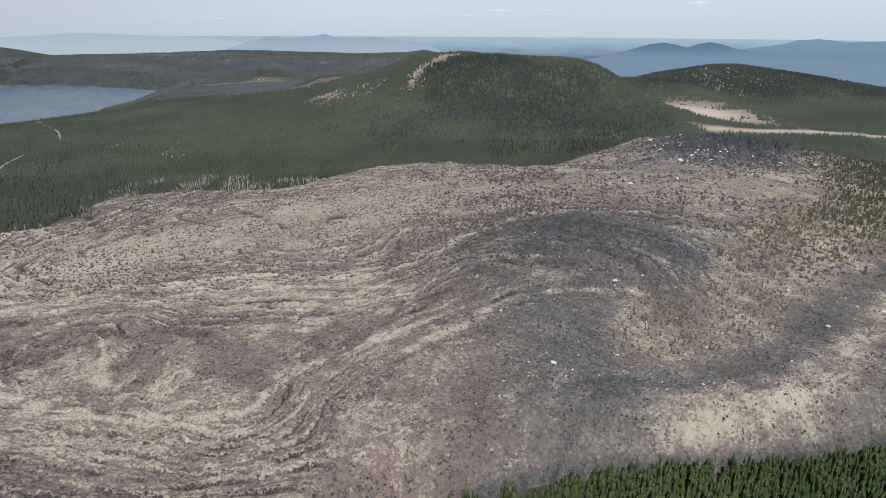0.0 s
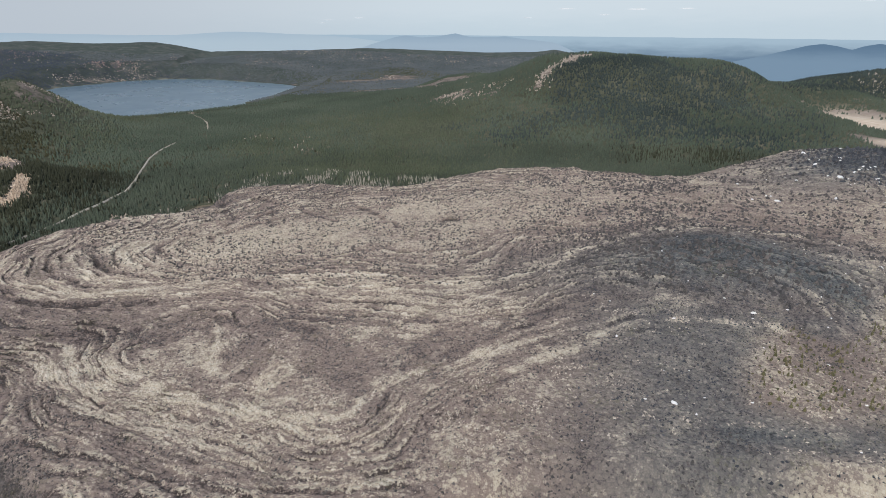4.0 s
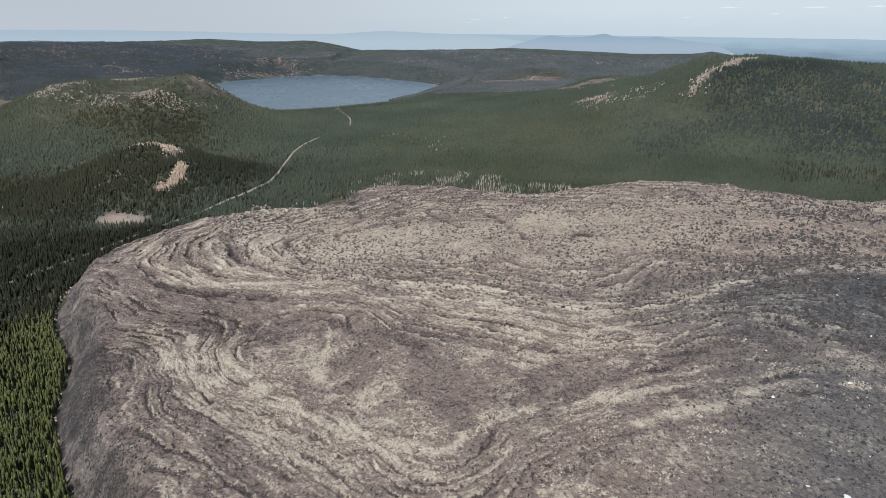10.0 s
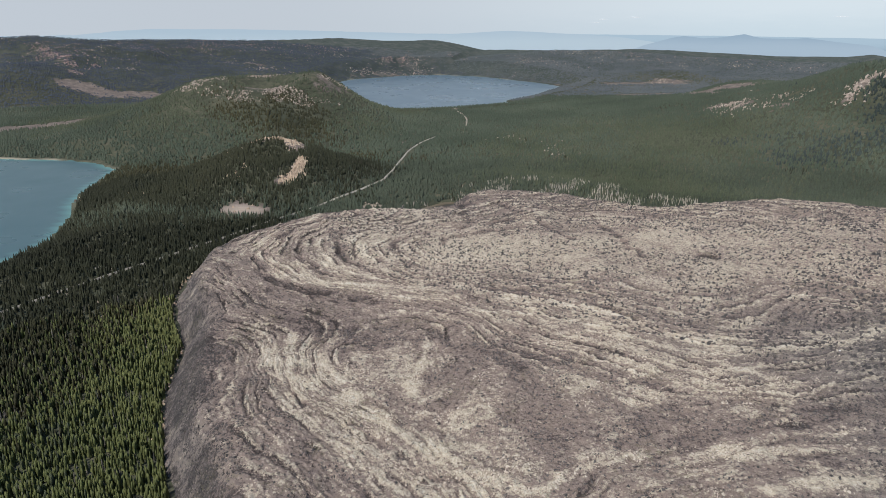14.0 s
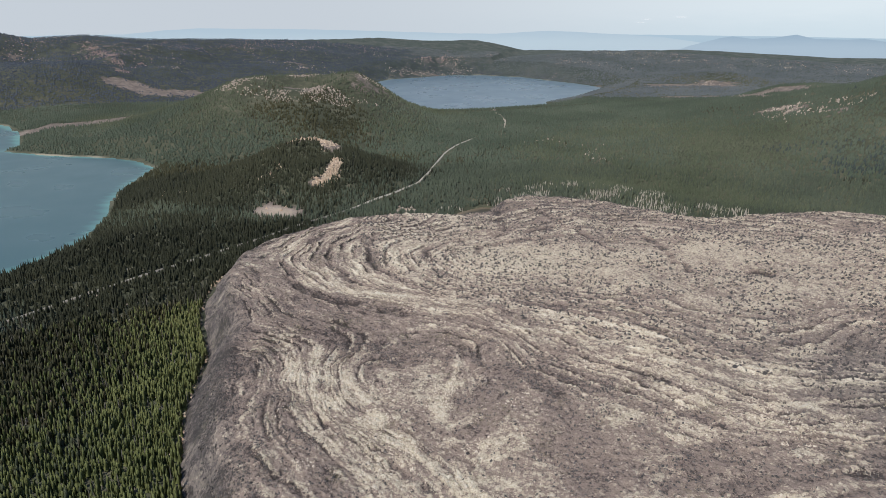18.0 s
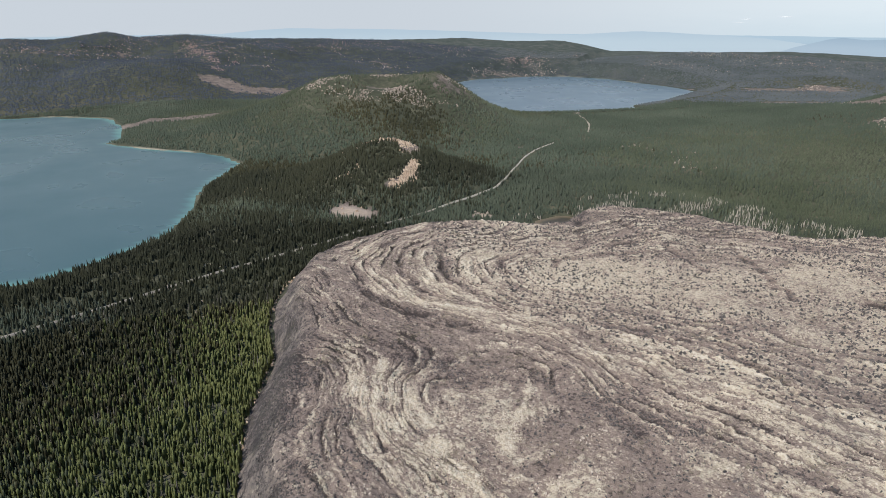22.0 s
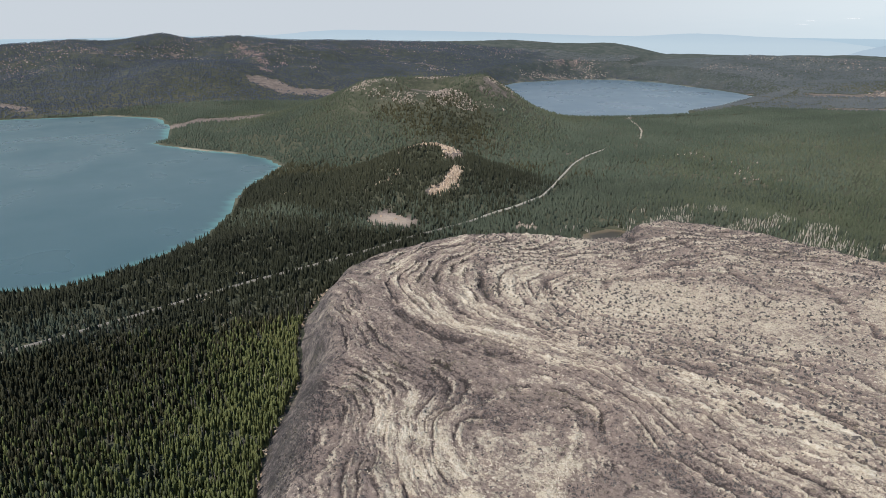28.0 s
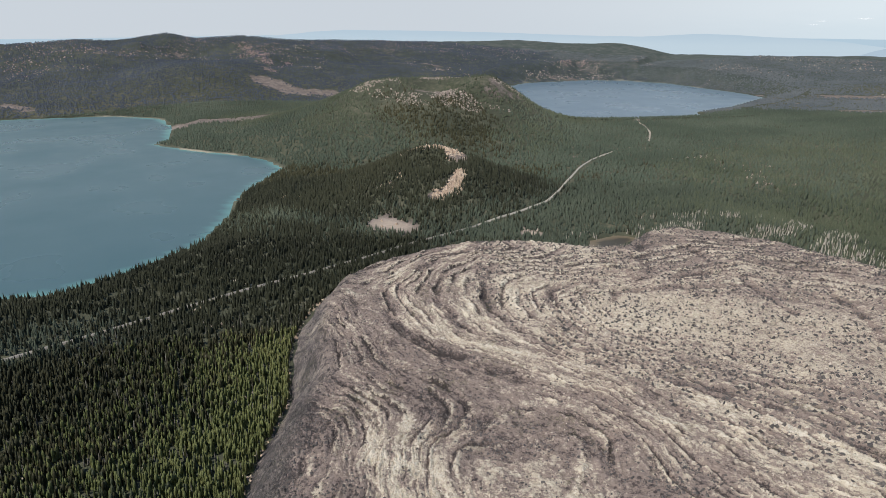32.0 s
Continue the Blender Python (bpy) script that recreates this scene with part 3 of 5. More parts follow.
    k.bump(k.math("ADD", rough, k.math("MULTIPLY", k.math("SUBTRACT", k.math("ADD", lip, lip2), k.math("ADD", gap, gap2)), k.math("MULTIPLY", ridge, 0.14))), 1.0, 1.6)
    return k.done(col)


def ground_material():
    k = Nodes("forest_floor", 0.95, 0.1)
    bare, wet = k.attr("bare"), k.attr("shore")
    big, mid, fine = k.noise(90, 5), k.noise(14, 5, 0.6), k.noise(3, 4, 0.6)
    floor = k.colors(k.math("ADD", k.math("MULTIPLY", big, 0.5), k.math("MULTIPLY", mid, 0.5)), [(0.3, (0.042, 0.046, 0.030)), (0.5, (0.064, 0.066, 0.043)), (0.64, (0.11, 0.103, 0.070)), (0.8, (0.24, 0.20, 0.155))])
    # rim ground is grey-green to match the haze-tinted trees on it
    scrub = k.colors(k.math("ADD", k.math("MULTIPLY", k.noise(45, 5, 0.65), 0.7), k.math("MULTIPLY", fine, 0.3)), [(0.3, (0.034, 0.042, 0.037)), (0.5, (0.056, 0.066, 0.058)), (0.7, (0.115, 0.110, 0.095))])
    floor = k.mix(k.attr("scrub"), floor, scrub)
    rock = k.colors(k.math("ADD", k.math("MULTIPLY", k.noise(22, 5, 0.65), 0.6), k.math("MULTIPLY", fine, 0.4)), [(0.3, (0.080, 0.066, 0.056)), (0.5, (0.155, 0.125, 0.106)), (0.7, (0.27, 0.220, 0.182))])
    sand = k.colors(mid, [(0.3, (0.44, 0.345, 0.25)), (0.7, (0.60, 0.50, 0.39))])
    col = k.mix(k.ramp(k.math("ADD", bare, k.math("MULTIPLY", k.math("SUBTRACT", mid, 0.5), 0.6)), 0.35, 0.6), floor, rock)
    col = k.mix(k.attr("sand"), col, sand)
    col = k.mix(wet, col, (0.42, 0.37, 0.28))
    k.bump(k.math("ADD", mid, k.math("MULTIPLY", fine, 0.4)), 0.5, 2.0)
    return k.done(col)


def foliage_material(name, low, mid, high, single=False, vary=0.5):
    """Needles: each tree has its own tone (vary), on top of broad patches that mimic cloud shade."""
    k = Nodes(name, 0.75, 0.15)
    r = k.own() if single else k.island()
    patch = k.noise(210, 4, 0.55)
    v = k.math("ADD", k.math("ADD", k.math("MULTIPLY", r, vary), 0.5 * (0.5 - vary)), k.math("MULTIPLY", k.ramp(patch, 0.3, 0.72), 0.5))
    col = k.colors(v, [(0.1, low), (0.5, mid), (0.95, high)])
    # fine dark specks stand for shade among the needles
    speck = k.noise(1.2, 3, 0.6)
    col = k.mix(k.math("MULTIPLY", k.ramp(k.noise(60, 4, 0.6), 0.5, 0.66), k.math("MULTIPLY", k.ramp(k.math("FRACT", k.math("MULTIPLY", r, 7.3)), 0.4, 0.6), vary)), col, (high[0] * 0.75, high[1] * 0.6, high[2] * 0.65))
    col = k.mix(k.ramp(speck, 0.38, 0.62), k.mix(vary, col, (0.014, 0.017, 0.010)), col)
    return k.done(col)


def water_material(name, deep, shallow):
    k = Nodes(name, 0.3, 0.08)
    col = k.mix(k.attr("shallow"), deep, shallow)
    k.bump(k.math("ADD", k.noise(2.2, 4, 0.6), k.math("MULTIPLY", k.noise(9, 3), 1.5)), 0.06, 0.3)
    return k.done(col, k.ramp(k.noise(160, 3), -1.2, 3.5))


def plain_material(name, stops, size, rough=0.9, bump=0.4, single=False):
    k = Nodes(name, rough, 0.2)
    v = k.math("ADD", k.math("MULTIPLY", k.noise(size, 4), 0.7), k.math("MULTIPLY", k.own() if single else k.island(), 0.4))
    k.bump(k.noise(size * 0.6, 4), bump, size * 0.3)
    return k.done(k.colors(v, stops))


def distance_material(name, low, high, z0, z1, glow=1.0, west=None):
    """A far backdrop that glows by itself: haze and sky light put into two colours, by height."""
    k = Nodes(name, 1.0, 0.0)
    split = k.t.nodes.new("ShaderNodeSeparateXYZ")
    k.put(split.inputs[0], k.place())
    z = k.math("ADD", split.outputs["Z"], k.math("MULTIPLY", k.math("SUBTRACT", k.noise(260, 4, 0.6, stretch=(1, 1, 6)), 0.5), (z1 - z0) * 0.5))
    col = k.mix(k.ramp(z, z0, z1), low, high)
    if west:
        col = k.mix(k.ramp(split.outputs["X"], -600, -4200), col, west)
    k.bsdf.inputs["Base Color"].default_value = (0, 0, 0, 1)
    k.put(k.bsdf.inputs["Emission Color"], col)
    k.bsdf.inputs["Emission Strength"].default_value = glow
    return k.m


M_FLOW, M_GROUND = flow_material(), ground_material()
# bluer than the near needles: a little haze is in this colour
M_PINE = foliage_material("pine_needles", (0.034, 0.042, 0.028), (0.059, 0.071, 0.049), (0.092, 0.103, 0.069), vary=0.26)
M_NEAR = foliage_material("near_pine_needles", (0.036, 0.042, 0.023), (0.060, 0.068, 0.037), (0.090, 0.097, 0.052), vary=0.26)
# needles with cloud shade put into their colour, near and mid stands
M_DARK = foliage_material("cloud_shaded_needles", (0.025, 0.026, 0.013), (0.040, 0.038, 0.018), (0.064, 0.056, 0.025), vary=0.2)
M_DEEP = foliage_material("deep_shaded_needles", (0.018, 0.019, 0.011), (0.027, 0.029, 0.016), (0.043, 0.043, 0.023), vary=0.2)
M_PINE_ONE = foliage_material("pine_needles_single", (0.052, 0.068, 0.028), (0.095, 0.115, 0.046), (0.14, 0.155, 0.06), True)
# needles brightened as by sun, for the strip along the lava
M_SUNLIT = foliage_material("sunlit_pine_needles", (0.066, 0.077, 0.026), (0.105, 0.116, 0.041), (0.151, 0.153, 0.057), vary=0.26)
M_CONE = foliage_material("cone_pine_needles", (0.047, 0.057, 0.033), (0.075, 0.085, 0.051), (0.106, 0.114, 0.073), vary=0.28)
# far needles greyed and blued: haze put into their colour
M_FAR = foliage_material("hazed_far_needles", (0.070, 0.080, 0.084), (0.094, 0.105, 0.108), (0.123, 0.130, 0.129), vary=0.2)
# hill needles hold a thin bluish haze in their colour
M_HILLS = foliage_material("hazed_hill_needles", (0.042, 0.054, 0.037), (0.064, 0.079, 0.054), (0.094, 0.109, 0.077), vary=0.2)
M_SLOPE = foliage_material("dark_mountain_needles", (0.021, 0.029, 0.026), (0.036, 0.048, 0.043), (0.062, 0.076, 0.066), vary=0.25)
# west rim needles, with the blue of the haze painted in
M_WEST = foliage_material("hazed_west_needles", (0.036, 0.045, 0.058), (0.050, 0.060, 0.077), (0.068, 0.079, 0.095), vary=0.25)
M_OLIVE = foliage_material("olive_brown_needles", (0.095, 0.085, 0.040), (0.145, 0.130, 0.062), (0.20, 0.165, 0.09), vary=0.4)
M_BUSHY = foliage_material("bushy_pine_needles", (0.040, 0.065, 0.020), (0.072, 0.103, 0.034), (0.108, 0.137, 0.051))
M_SHRUB = plain_material("dry_olive_shrub", [(0.2, (0.045, 0.048, 0.022)), (0.6, (0.09, 0.085, 0.04)), (0.9, (0.16, 0.12, 0.06))], 0.7, single=True)
M_PALE = plain_material("pale_weathered_rock", [(0.15, (0.17, 0.135, 0.11)), (0.5, (0.28, 0.225, 0.18)), (0.9, (0.44, 0.37, 0.305))], 2.5)
M_TAN = plain_material("warm_tan_scree", [(0.15, (0.22, 0.155, 0.105)), (0.5, (0.38, 0.285, 0.20)), (0.9, (0.56, 0.45, 0.34))], 2.5)
M_PINK = plain_material("reddish_cliff_rock", [(0.15, (0.17, 0.11, 0.095)), (0.5, (0.27, 0.185, 0.16)), (0.9, (0.42, 0.32, 0.28))], 2.5)
M_CREAM = plain_material("cream_pumice_rubble", [(0.15, (0.24, 0.20, 0.165)), (0.5, (0.44, 0.37, 0.285)), (0.9, (0.62, 0.55, 0.44))], 1.5)
M_SNAG = plain_material("weathered_dead_wood", [(0.2, (0.185, 0.162, 0.130)), (0.9, (0.440, 0.395, 0.324))], 1.0)
M_GREY = plain_material("grey_dead_wood", [(0.2, (0.070, 0.064, 0.054)), (0.9, (0.147, 0.133, 0.112))], 1.0)
M_BARK = plain_material("pine_bark", [(0.2, (0.07, 0.05, 0.035)), (0.9, (0.16, 0.12, 0.085))], 0.5, single=True)
M_ROCK = plain_material("lava_block", [(0.15, (0.032, 0.031, 0.032)), (0.5, (0.075, 0.067, 0.062)), (0.75, (0.14, 0.12, 0.105)), (0.98, (0.26, 0.22, 0.18))], 1.5)
M_GLASS = plain_material("dark_glassy_block", [(0.15, (0.022, 0.024, 0.028)), (0.6, (0.050, 0.052, 0.058)), (0.98, (0.12, 0.115, 0.11))], 1.5, 0.6)
M_ROCK_ONE = plain_material("single_lava_block", [(0.15, (0.03, 0.029, 0.03)), (0.6, (0.075, 0.067, 0.062)), (0.98, (0.15, 0.125, 0.11))], 1.5, single=True)
M_WHITE = plain_material("pale_pumice_block", [(0.2, (0.62, 0.60, 0.56)), (0.9, (0.85, 0.84, 0.80))], 1.5, 0.6, single=True)
M_ROAD = plain_material("worn_asphalt_road", [(0.2, (0.255, 0.225, 0.183)), (0.9, (0.391, 0.357, 0.297))], 6.0, 0.9, 0.1)
M_ASPHALT = plain_material("grey_asphalt", [(0.2, (0.15, 0.135, 0.115)), (0.9, (0.25, 0.225, 0.19))], 6.0, 0.9, 0.1)
M_TRACK = plain_material("dirt_track", [(0.2, (0.26, 0.22, 0.17)), (0.9, (0.38, 0.33, 0.26))], 5.0, 0.95, 0.2)
M_LAKE = water_material("clear_lake_water", (0.055, 0.104, 0.116), (0.10, 0.225, 0.210))
M_POND = water_material("murky_pond_water", (0.05, 0.042, 0.028), (0.14, 0.11, 0.07))
M_LAKE_FAR = water_material("blue_lake_water", (0.094, 0.139, 0.175), (0.132, 0.182, 0.194))


# ---- mesh helpers ----
def mesh_of(name, verts, faces, material, values=None, smooth=False):
    """A mesh from arrays; faces: an (n, 3) or (n, 4) array."""
    me = bpy.data.meshes.new(name)
    verts, faces = np.asarray(verts, np.float32), np.asarray(faces, np.int32)
    me.vertices.add(len(verts))
    me.vertices.foreach_set("co", verts.ravel())
    me.loops.add(faces.size)
    me.loops.foreach_set("vertex_index", faces.ravel())
    me.polygons.add(len(faces))
    me.polygons.foreach_set("loop_start", np.arange(0, faces.size, faces.shape[1], dtype=np.int32))
    me.polygons.foreach_set("use_smooth", np.full(len(faces), smooth))
    for key, some in (values or {}).items():
        me.attributes.new(key, "FLOAT", "POINT").data.foreach_set("value", np.asarray(some, np.float32))
    me.update(calc_edges=True)
    me.materials.append(material)
    return me


def sheet(ring_r, ring_a, close=False):
    """Points of a round grid about the viewing place and its faces."""
    r, a = np.meshgrid(ring_r, ring_a, indexing="ij")
    x, y = -40 - r * np.sin(a), 60 + r * np.cos(a)
    n, m = r.shape
    i = np.arange(n * m).reshape(n, m)
    j = np.roll(i, -1, 1) if close else i[:, 1:]
    i = i if close else i[:, :-1]
    faces = np.stack([i[:-1], i[1:], j[1:], j[:-1]], -1).reshape(-1, 4)
    return x.ravel(), y.ravel(), faces


# ---- ground: one sheet to the horizon ----
fine_a = np.radians(np.arange(-58, 110, 0.52))
ring_a = np.concatenate([fine_a, np.radians(np.arange(112, 300, 4.0))])
ring_r = np.concatenate([[0.0, 30, 60, 90], np.geomspace(115, 4950, 420)])
gx, gy, gf = sheet(ring_r, ring_a, True)
gz = base_height(gx, gy)
flow_in = inside(gx, gy, FLOW)
gz = np.where(flow_in > 30, np.minimum(gz, 12), gz)
lake_d = np.maximum(inside(gx, gy, NEAR_LAKE), inside(gx, gy, FAR_LAKE))
shore = ease(-9, -3, lake_d) * (1 - 0.5 * (gy > 1200)) * ease(0.0, 0.4, fbm(gx, gy, 110, 2, 3.3)) * 0.6
bare = bare_mask(gx, gy)
rim_d, _ = along(gx, gy, RIM)
cone_r = np.hypot(gx - CONE[0], gy - CONE[1])
bare = bare + ease(950, 150, rim_d) * (0.04 + 0.4 * np.maximum(fbm(gx, gy, 130, 4, 61.0), 0)) + ease(430, 130, cone_r) * (0.36 + 0.5 * fbm(gx, gy, 50, 3, 5.5))
sandy = np.clip(1.3 * blob(gx, gy, -617, 713, 15, 9, 50) + 1.5 * blob(gx, gy, 590, 1530, 225, 125, -70) + 0.85 * blob(gx, gy, -742, 580, 46, 26, 35) + 1.1 * np.exp(-(along(gx, gy, BARE[3][0])[0] / 24) ** 2) - 0.35, 0, 1)
ground = new("ground", mesh_of("ground", np.stack([gx, gy, gz], -1), gf, M_GROUND, {"bare": bare, "scrub": ease(1150, 700, rim_d) * (0.55 + 0.45 * ease(1900, 2500, gy)), "shore": shore, "sand": sandy}, True))
tagged(ground, "dark green forest floor with bare pumice clearings", "ground", kind="structure")

# ---- lava flow ----
fa = np.radians(np.arange(-74, 74, 0.12))
fr = np.geomspace(170, 1320, 650)
fx, fy, ff = sheet(fr, fa)
reach = inside(fx, fy, FLOW)
keep = (reach > -14)
ff = ff[keep[ff].all(1)]
used = np.unique(ff)
slot = np.zeros(len(fx), np.int64)
slot[used] = np.arange(len(used))
fx, fy, ff = fx[used], fy[used], slot[ff]
fz, tone, dark, edge, calm, fold, ridge = flow_surface(fx, fy)
fz = fz - 2.5 * ease(2, -9, edge)
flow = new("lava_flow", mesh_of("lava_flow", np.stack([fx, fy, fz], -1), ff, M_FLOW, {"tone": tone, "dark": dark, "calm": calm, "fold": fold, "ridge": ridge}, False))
tagged(flow, "grey and cream folded obsidian lava flow with pressure ridges", "lava flow", kind="structure")


# ---- lakes ----
def lake(name, ring, material, label, z=0.0, shelf=40.0, step=14.0):
    xs, ys = [p[0] for p in ring], [p[1] for p in ring]
    ax, ay = np.arange(min(xs) - 20, max(xs) + 40, step), np.arange(min(ys) - 20, max(ys) + 40, step)
    x, y = (v.ravel() for v in np.meshgrid(ax, ay, indexing="ij"))
    i = np.arange(len(x)).reshape(len(ax), len(ay))
    f = np.stack([i[:-1, :-1], i[1:, :-1], i[1:, 1:], i[:-1, 1:]], -1).reshape(-1, 4)
    d = inside(x, y, ring)
    f = f[(d[f] > -1.6 * step).any(1)]
    use = np.unique(f)
    slot = np.zeros(len(x), np.int64)
    slot[use] = np.arange(len(use))
    d = d[use]
    near = ease(shelf, 2, d + 12 * fbm(x[use], y[use], 90, 2, 1.0))
    ob = new(name, mesh_of(name, np.stack([x[use], y[use], np.full(len(use), z)], -1), slot[f], material, {"shallow": near}, True))
    return tagged(ob, label, "lake", kind="structure")


lake("water", NEAR_LAKE, M_LAKE, "calm teal lake with turquoise shallows along the shore", 0.0, 9.0)
lake("water", FAR_LAKE, M_LAKE_FAR, "calm grey-blue lake below the forested rim", 0.0, 14.0)
lake("water", POND, M_POND, "small murky brown pond at the edge of the lava", 7.6, 6.0, 5.0)


# ---- roads ----
def strip(name, line, wide, material, label, lift=0.35):
    pts = []
    for p, q in zip(line[:-1], line[1:]):
        n = max(2, int(math.hypot(q[0] - p[0], q[1] - p[1]) / 6))
        pts += [(p[0] + (q[0] - p[0]) * s / n, p[1] + (q[1] - p[1]) * s / n) for s in range(n)]
    p = np.array(pts + [line[-1]], float)
    for _ in range(6):
        p[1:-1] = 0.25 * p[:-2] + 0.5 * p[1:-1] + 0.25 * p[2:]
    d = np.gradient(p, axis=0)
    d /= np.linalg.norm(d, axis=1, keepdims=True)
    side = np.stack([-d[:, 1], d[:, 0]], -1)
    w = wide / 2
    z = base_height(p[:, 0], p[:, 1]) + lift
    cols = [np.c_[p + side * s, z + dz] for s, dz in ((-w - 0.8, -1.6), (-w, 0), (-w * 0.4, 0.06), (w * 0.4, 0.06), (w, 0), (w + 0.8, -1.6))]
    v = np.stack(cols, 1)
    n, m = v.shape[:2]
    i = np.arange(n * m).reshape(n, m)
    f = np.stack([i[:-1, :-1], i[:-1, 1:], i[1:, 1:], i[1:, :-1]], -1).reshape(-1, 4)
    return tagged(new(name, mesh_of(name, v.reshape(-1, 3), f, material, None, True)), label, "road", kind="structure")


strip("road", ROAD[:12], 3.0, M_ASPHALT, "narrow grey asphalt road half hidden by pines", 1.1)
strip("road", ROAD[11:], 2.8, M_ROAD, "pale road with bare gravel verges through the pine forest", 1.1)
strip("road", TRACK, 3.5, M_TRACK, "pale dirt track through the forest", 0.9)
strip("road", [(-657, 360), (-680, 352), (-700, 335)], 5, M_TRACK, "short dirt side track in the forest", 1.0)


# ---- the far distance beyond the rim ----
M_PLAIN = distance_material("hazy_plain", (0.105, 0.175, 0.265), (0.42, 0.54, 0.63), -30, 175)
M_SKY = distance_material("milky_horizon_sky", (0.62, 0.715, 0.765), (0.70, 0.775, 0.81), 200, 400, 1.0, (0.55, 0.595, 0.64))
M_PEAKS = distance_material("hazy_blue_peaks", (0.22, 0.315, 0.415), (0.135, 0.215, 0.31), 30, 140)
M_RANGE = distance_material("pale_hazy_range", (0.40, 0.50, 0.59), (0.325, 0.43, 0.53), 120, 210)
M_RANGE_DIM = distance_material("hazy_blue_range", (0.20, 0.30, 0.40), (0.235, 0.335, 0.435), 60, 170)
# the clouds' brightness is glow, in place of sunlight on them
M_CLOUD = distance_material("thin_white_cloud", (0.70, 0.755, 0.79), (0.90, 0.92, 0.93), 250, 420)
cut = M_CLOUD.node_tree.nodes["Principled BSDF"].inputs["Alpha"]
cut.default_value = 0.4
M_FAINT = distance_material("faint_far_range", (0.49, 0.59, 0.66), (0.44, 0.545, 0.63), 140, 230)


def skyline(name, line, far, material, label, deep=60.0):
    """A range of mountains on the horizon; line: (heading to the left of +y in degrees, height)."""
    a = np.radians(np.arange(line[0][0], line[-1][0] + 0.01, 0.12 if line[-1][0] - line[0][0] < 60 else 0.4))
    z = np.interp(np.degrees(a), [p[0] for p in line], [p[1] for p in line])
    z = z + 2.2 * fbm(np.degrees(a) * 10, a * 0, 9, 4, far * 0.01)
    rows = []
    for out, k in ((0, -1), (deep * 0.2, 0.35), (deep * 0.6, 0.8), (deep, 1.0)):
        r = far + out
        zz = np.full_like(z, -350.0) if k < 0 else z * k + (1 - k) * (z.min() - 20)
        rows.append(np.stack([-48 - r * np.sin(a), 87 + r * np.cos(a), zz], -1))
    v = np.stack(rows, 0)
    n, m = v.shape[:2]
    i = np.arange(n * m).reshape(n, m)
    f = np.stack([i[:-1, :-1], i[1:, :-1], i[1:, 1:], i[:-1, 1:]], -1).reshape(-1, 4)
    return tagged(new(name, mesh_of(name, v.reshape(-1, 3), f, material, None, True)), label, "backdrop", kind="structure")


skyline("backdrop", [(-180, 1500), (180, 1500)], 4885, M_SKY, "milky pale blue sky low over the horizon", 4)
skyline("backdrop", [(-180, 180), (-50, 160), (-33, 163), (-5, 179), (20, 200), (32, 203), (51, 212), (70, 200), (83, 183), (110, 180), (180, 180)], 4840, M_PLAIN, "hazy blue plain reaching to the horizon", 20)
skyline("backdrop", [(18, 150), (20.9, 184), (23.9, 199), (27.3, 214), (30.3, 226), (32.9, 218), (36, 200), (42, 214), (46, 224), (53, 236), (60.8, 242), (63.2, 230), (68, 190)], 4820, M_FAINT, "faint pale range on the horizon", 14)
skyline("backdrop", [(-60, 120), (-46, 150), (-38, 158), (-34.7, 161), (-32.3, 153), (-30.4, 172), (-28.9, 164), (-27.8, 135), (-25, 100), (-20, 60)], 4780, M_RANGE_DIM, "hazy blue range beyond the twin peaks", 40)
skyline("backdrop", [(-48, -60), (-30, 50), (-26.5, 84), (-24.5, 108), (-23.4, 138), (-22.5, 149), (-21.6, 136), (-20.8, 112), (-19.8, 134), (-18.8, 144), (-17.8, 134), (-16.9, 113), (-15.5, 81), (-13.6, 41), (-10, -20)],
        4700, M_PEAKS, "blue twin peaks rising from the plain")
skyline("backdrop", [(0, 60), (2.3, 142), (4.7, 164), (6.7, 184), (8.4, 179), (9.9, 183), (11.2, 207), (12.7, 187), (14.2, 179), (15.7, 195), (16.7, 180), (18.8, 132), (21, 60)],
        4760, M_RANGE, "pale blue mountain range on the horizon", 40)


# ---- trees ----
def ring_tree(sides, rings):
    """A spire of connected rings: unit points, which ring each is on, and faces."""
    v, f = [(0, 0, 1.0)], []
    for n, (r, z) in enumerate(rings):
        v += [(r * math.cos(2 * math.pi * (s + 0.5 * (n % 2)) / sides), r * math.sin(2 * math.pi * (s + 0.5 * (n % 2)) / sides), z) for s in range(sides)]
    for s in range(sides):
        f.append((0, 1 + s, 1 + (s + 1) % sides))
        for n in range(len(rings) - 1):
            a, b = 1 + n * sides, 1 + (n + 1) * sides
            s1 = (s + 1) % sides
            f += [(a + s, b + s, a + s1), (a + s1, b + s, b + s1)]
    return np.array(v), np.array(f)


def scatter(r0, r1, density, a0=-45.0, a1=98.0):
    n = int(radians(a1 - a0) / 2 * (r1 * r1 - r0 * r0) * density)
    r, a = np.sqrt(rng.random(n) * (r1 * r1 - r0 * r0) + r0 * r0), np.radians(a0 + (a1 - a0) * rng.random(n))
    return -40 - r * np.sin(a), 60 + r * np.cos(a)


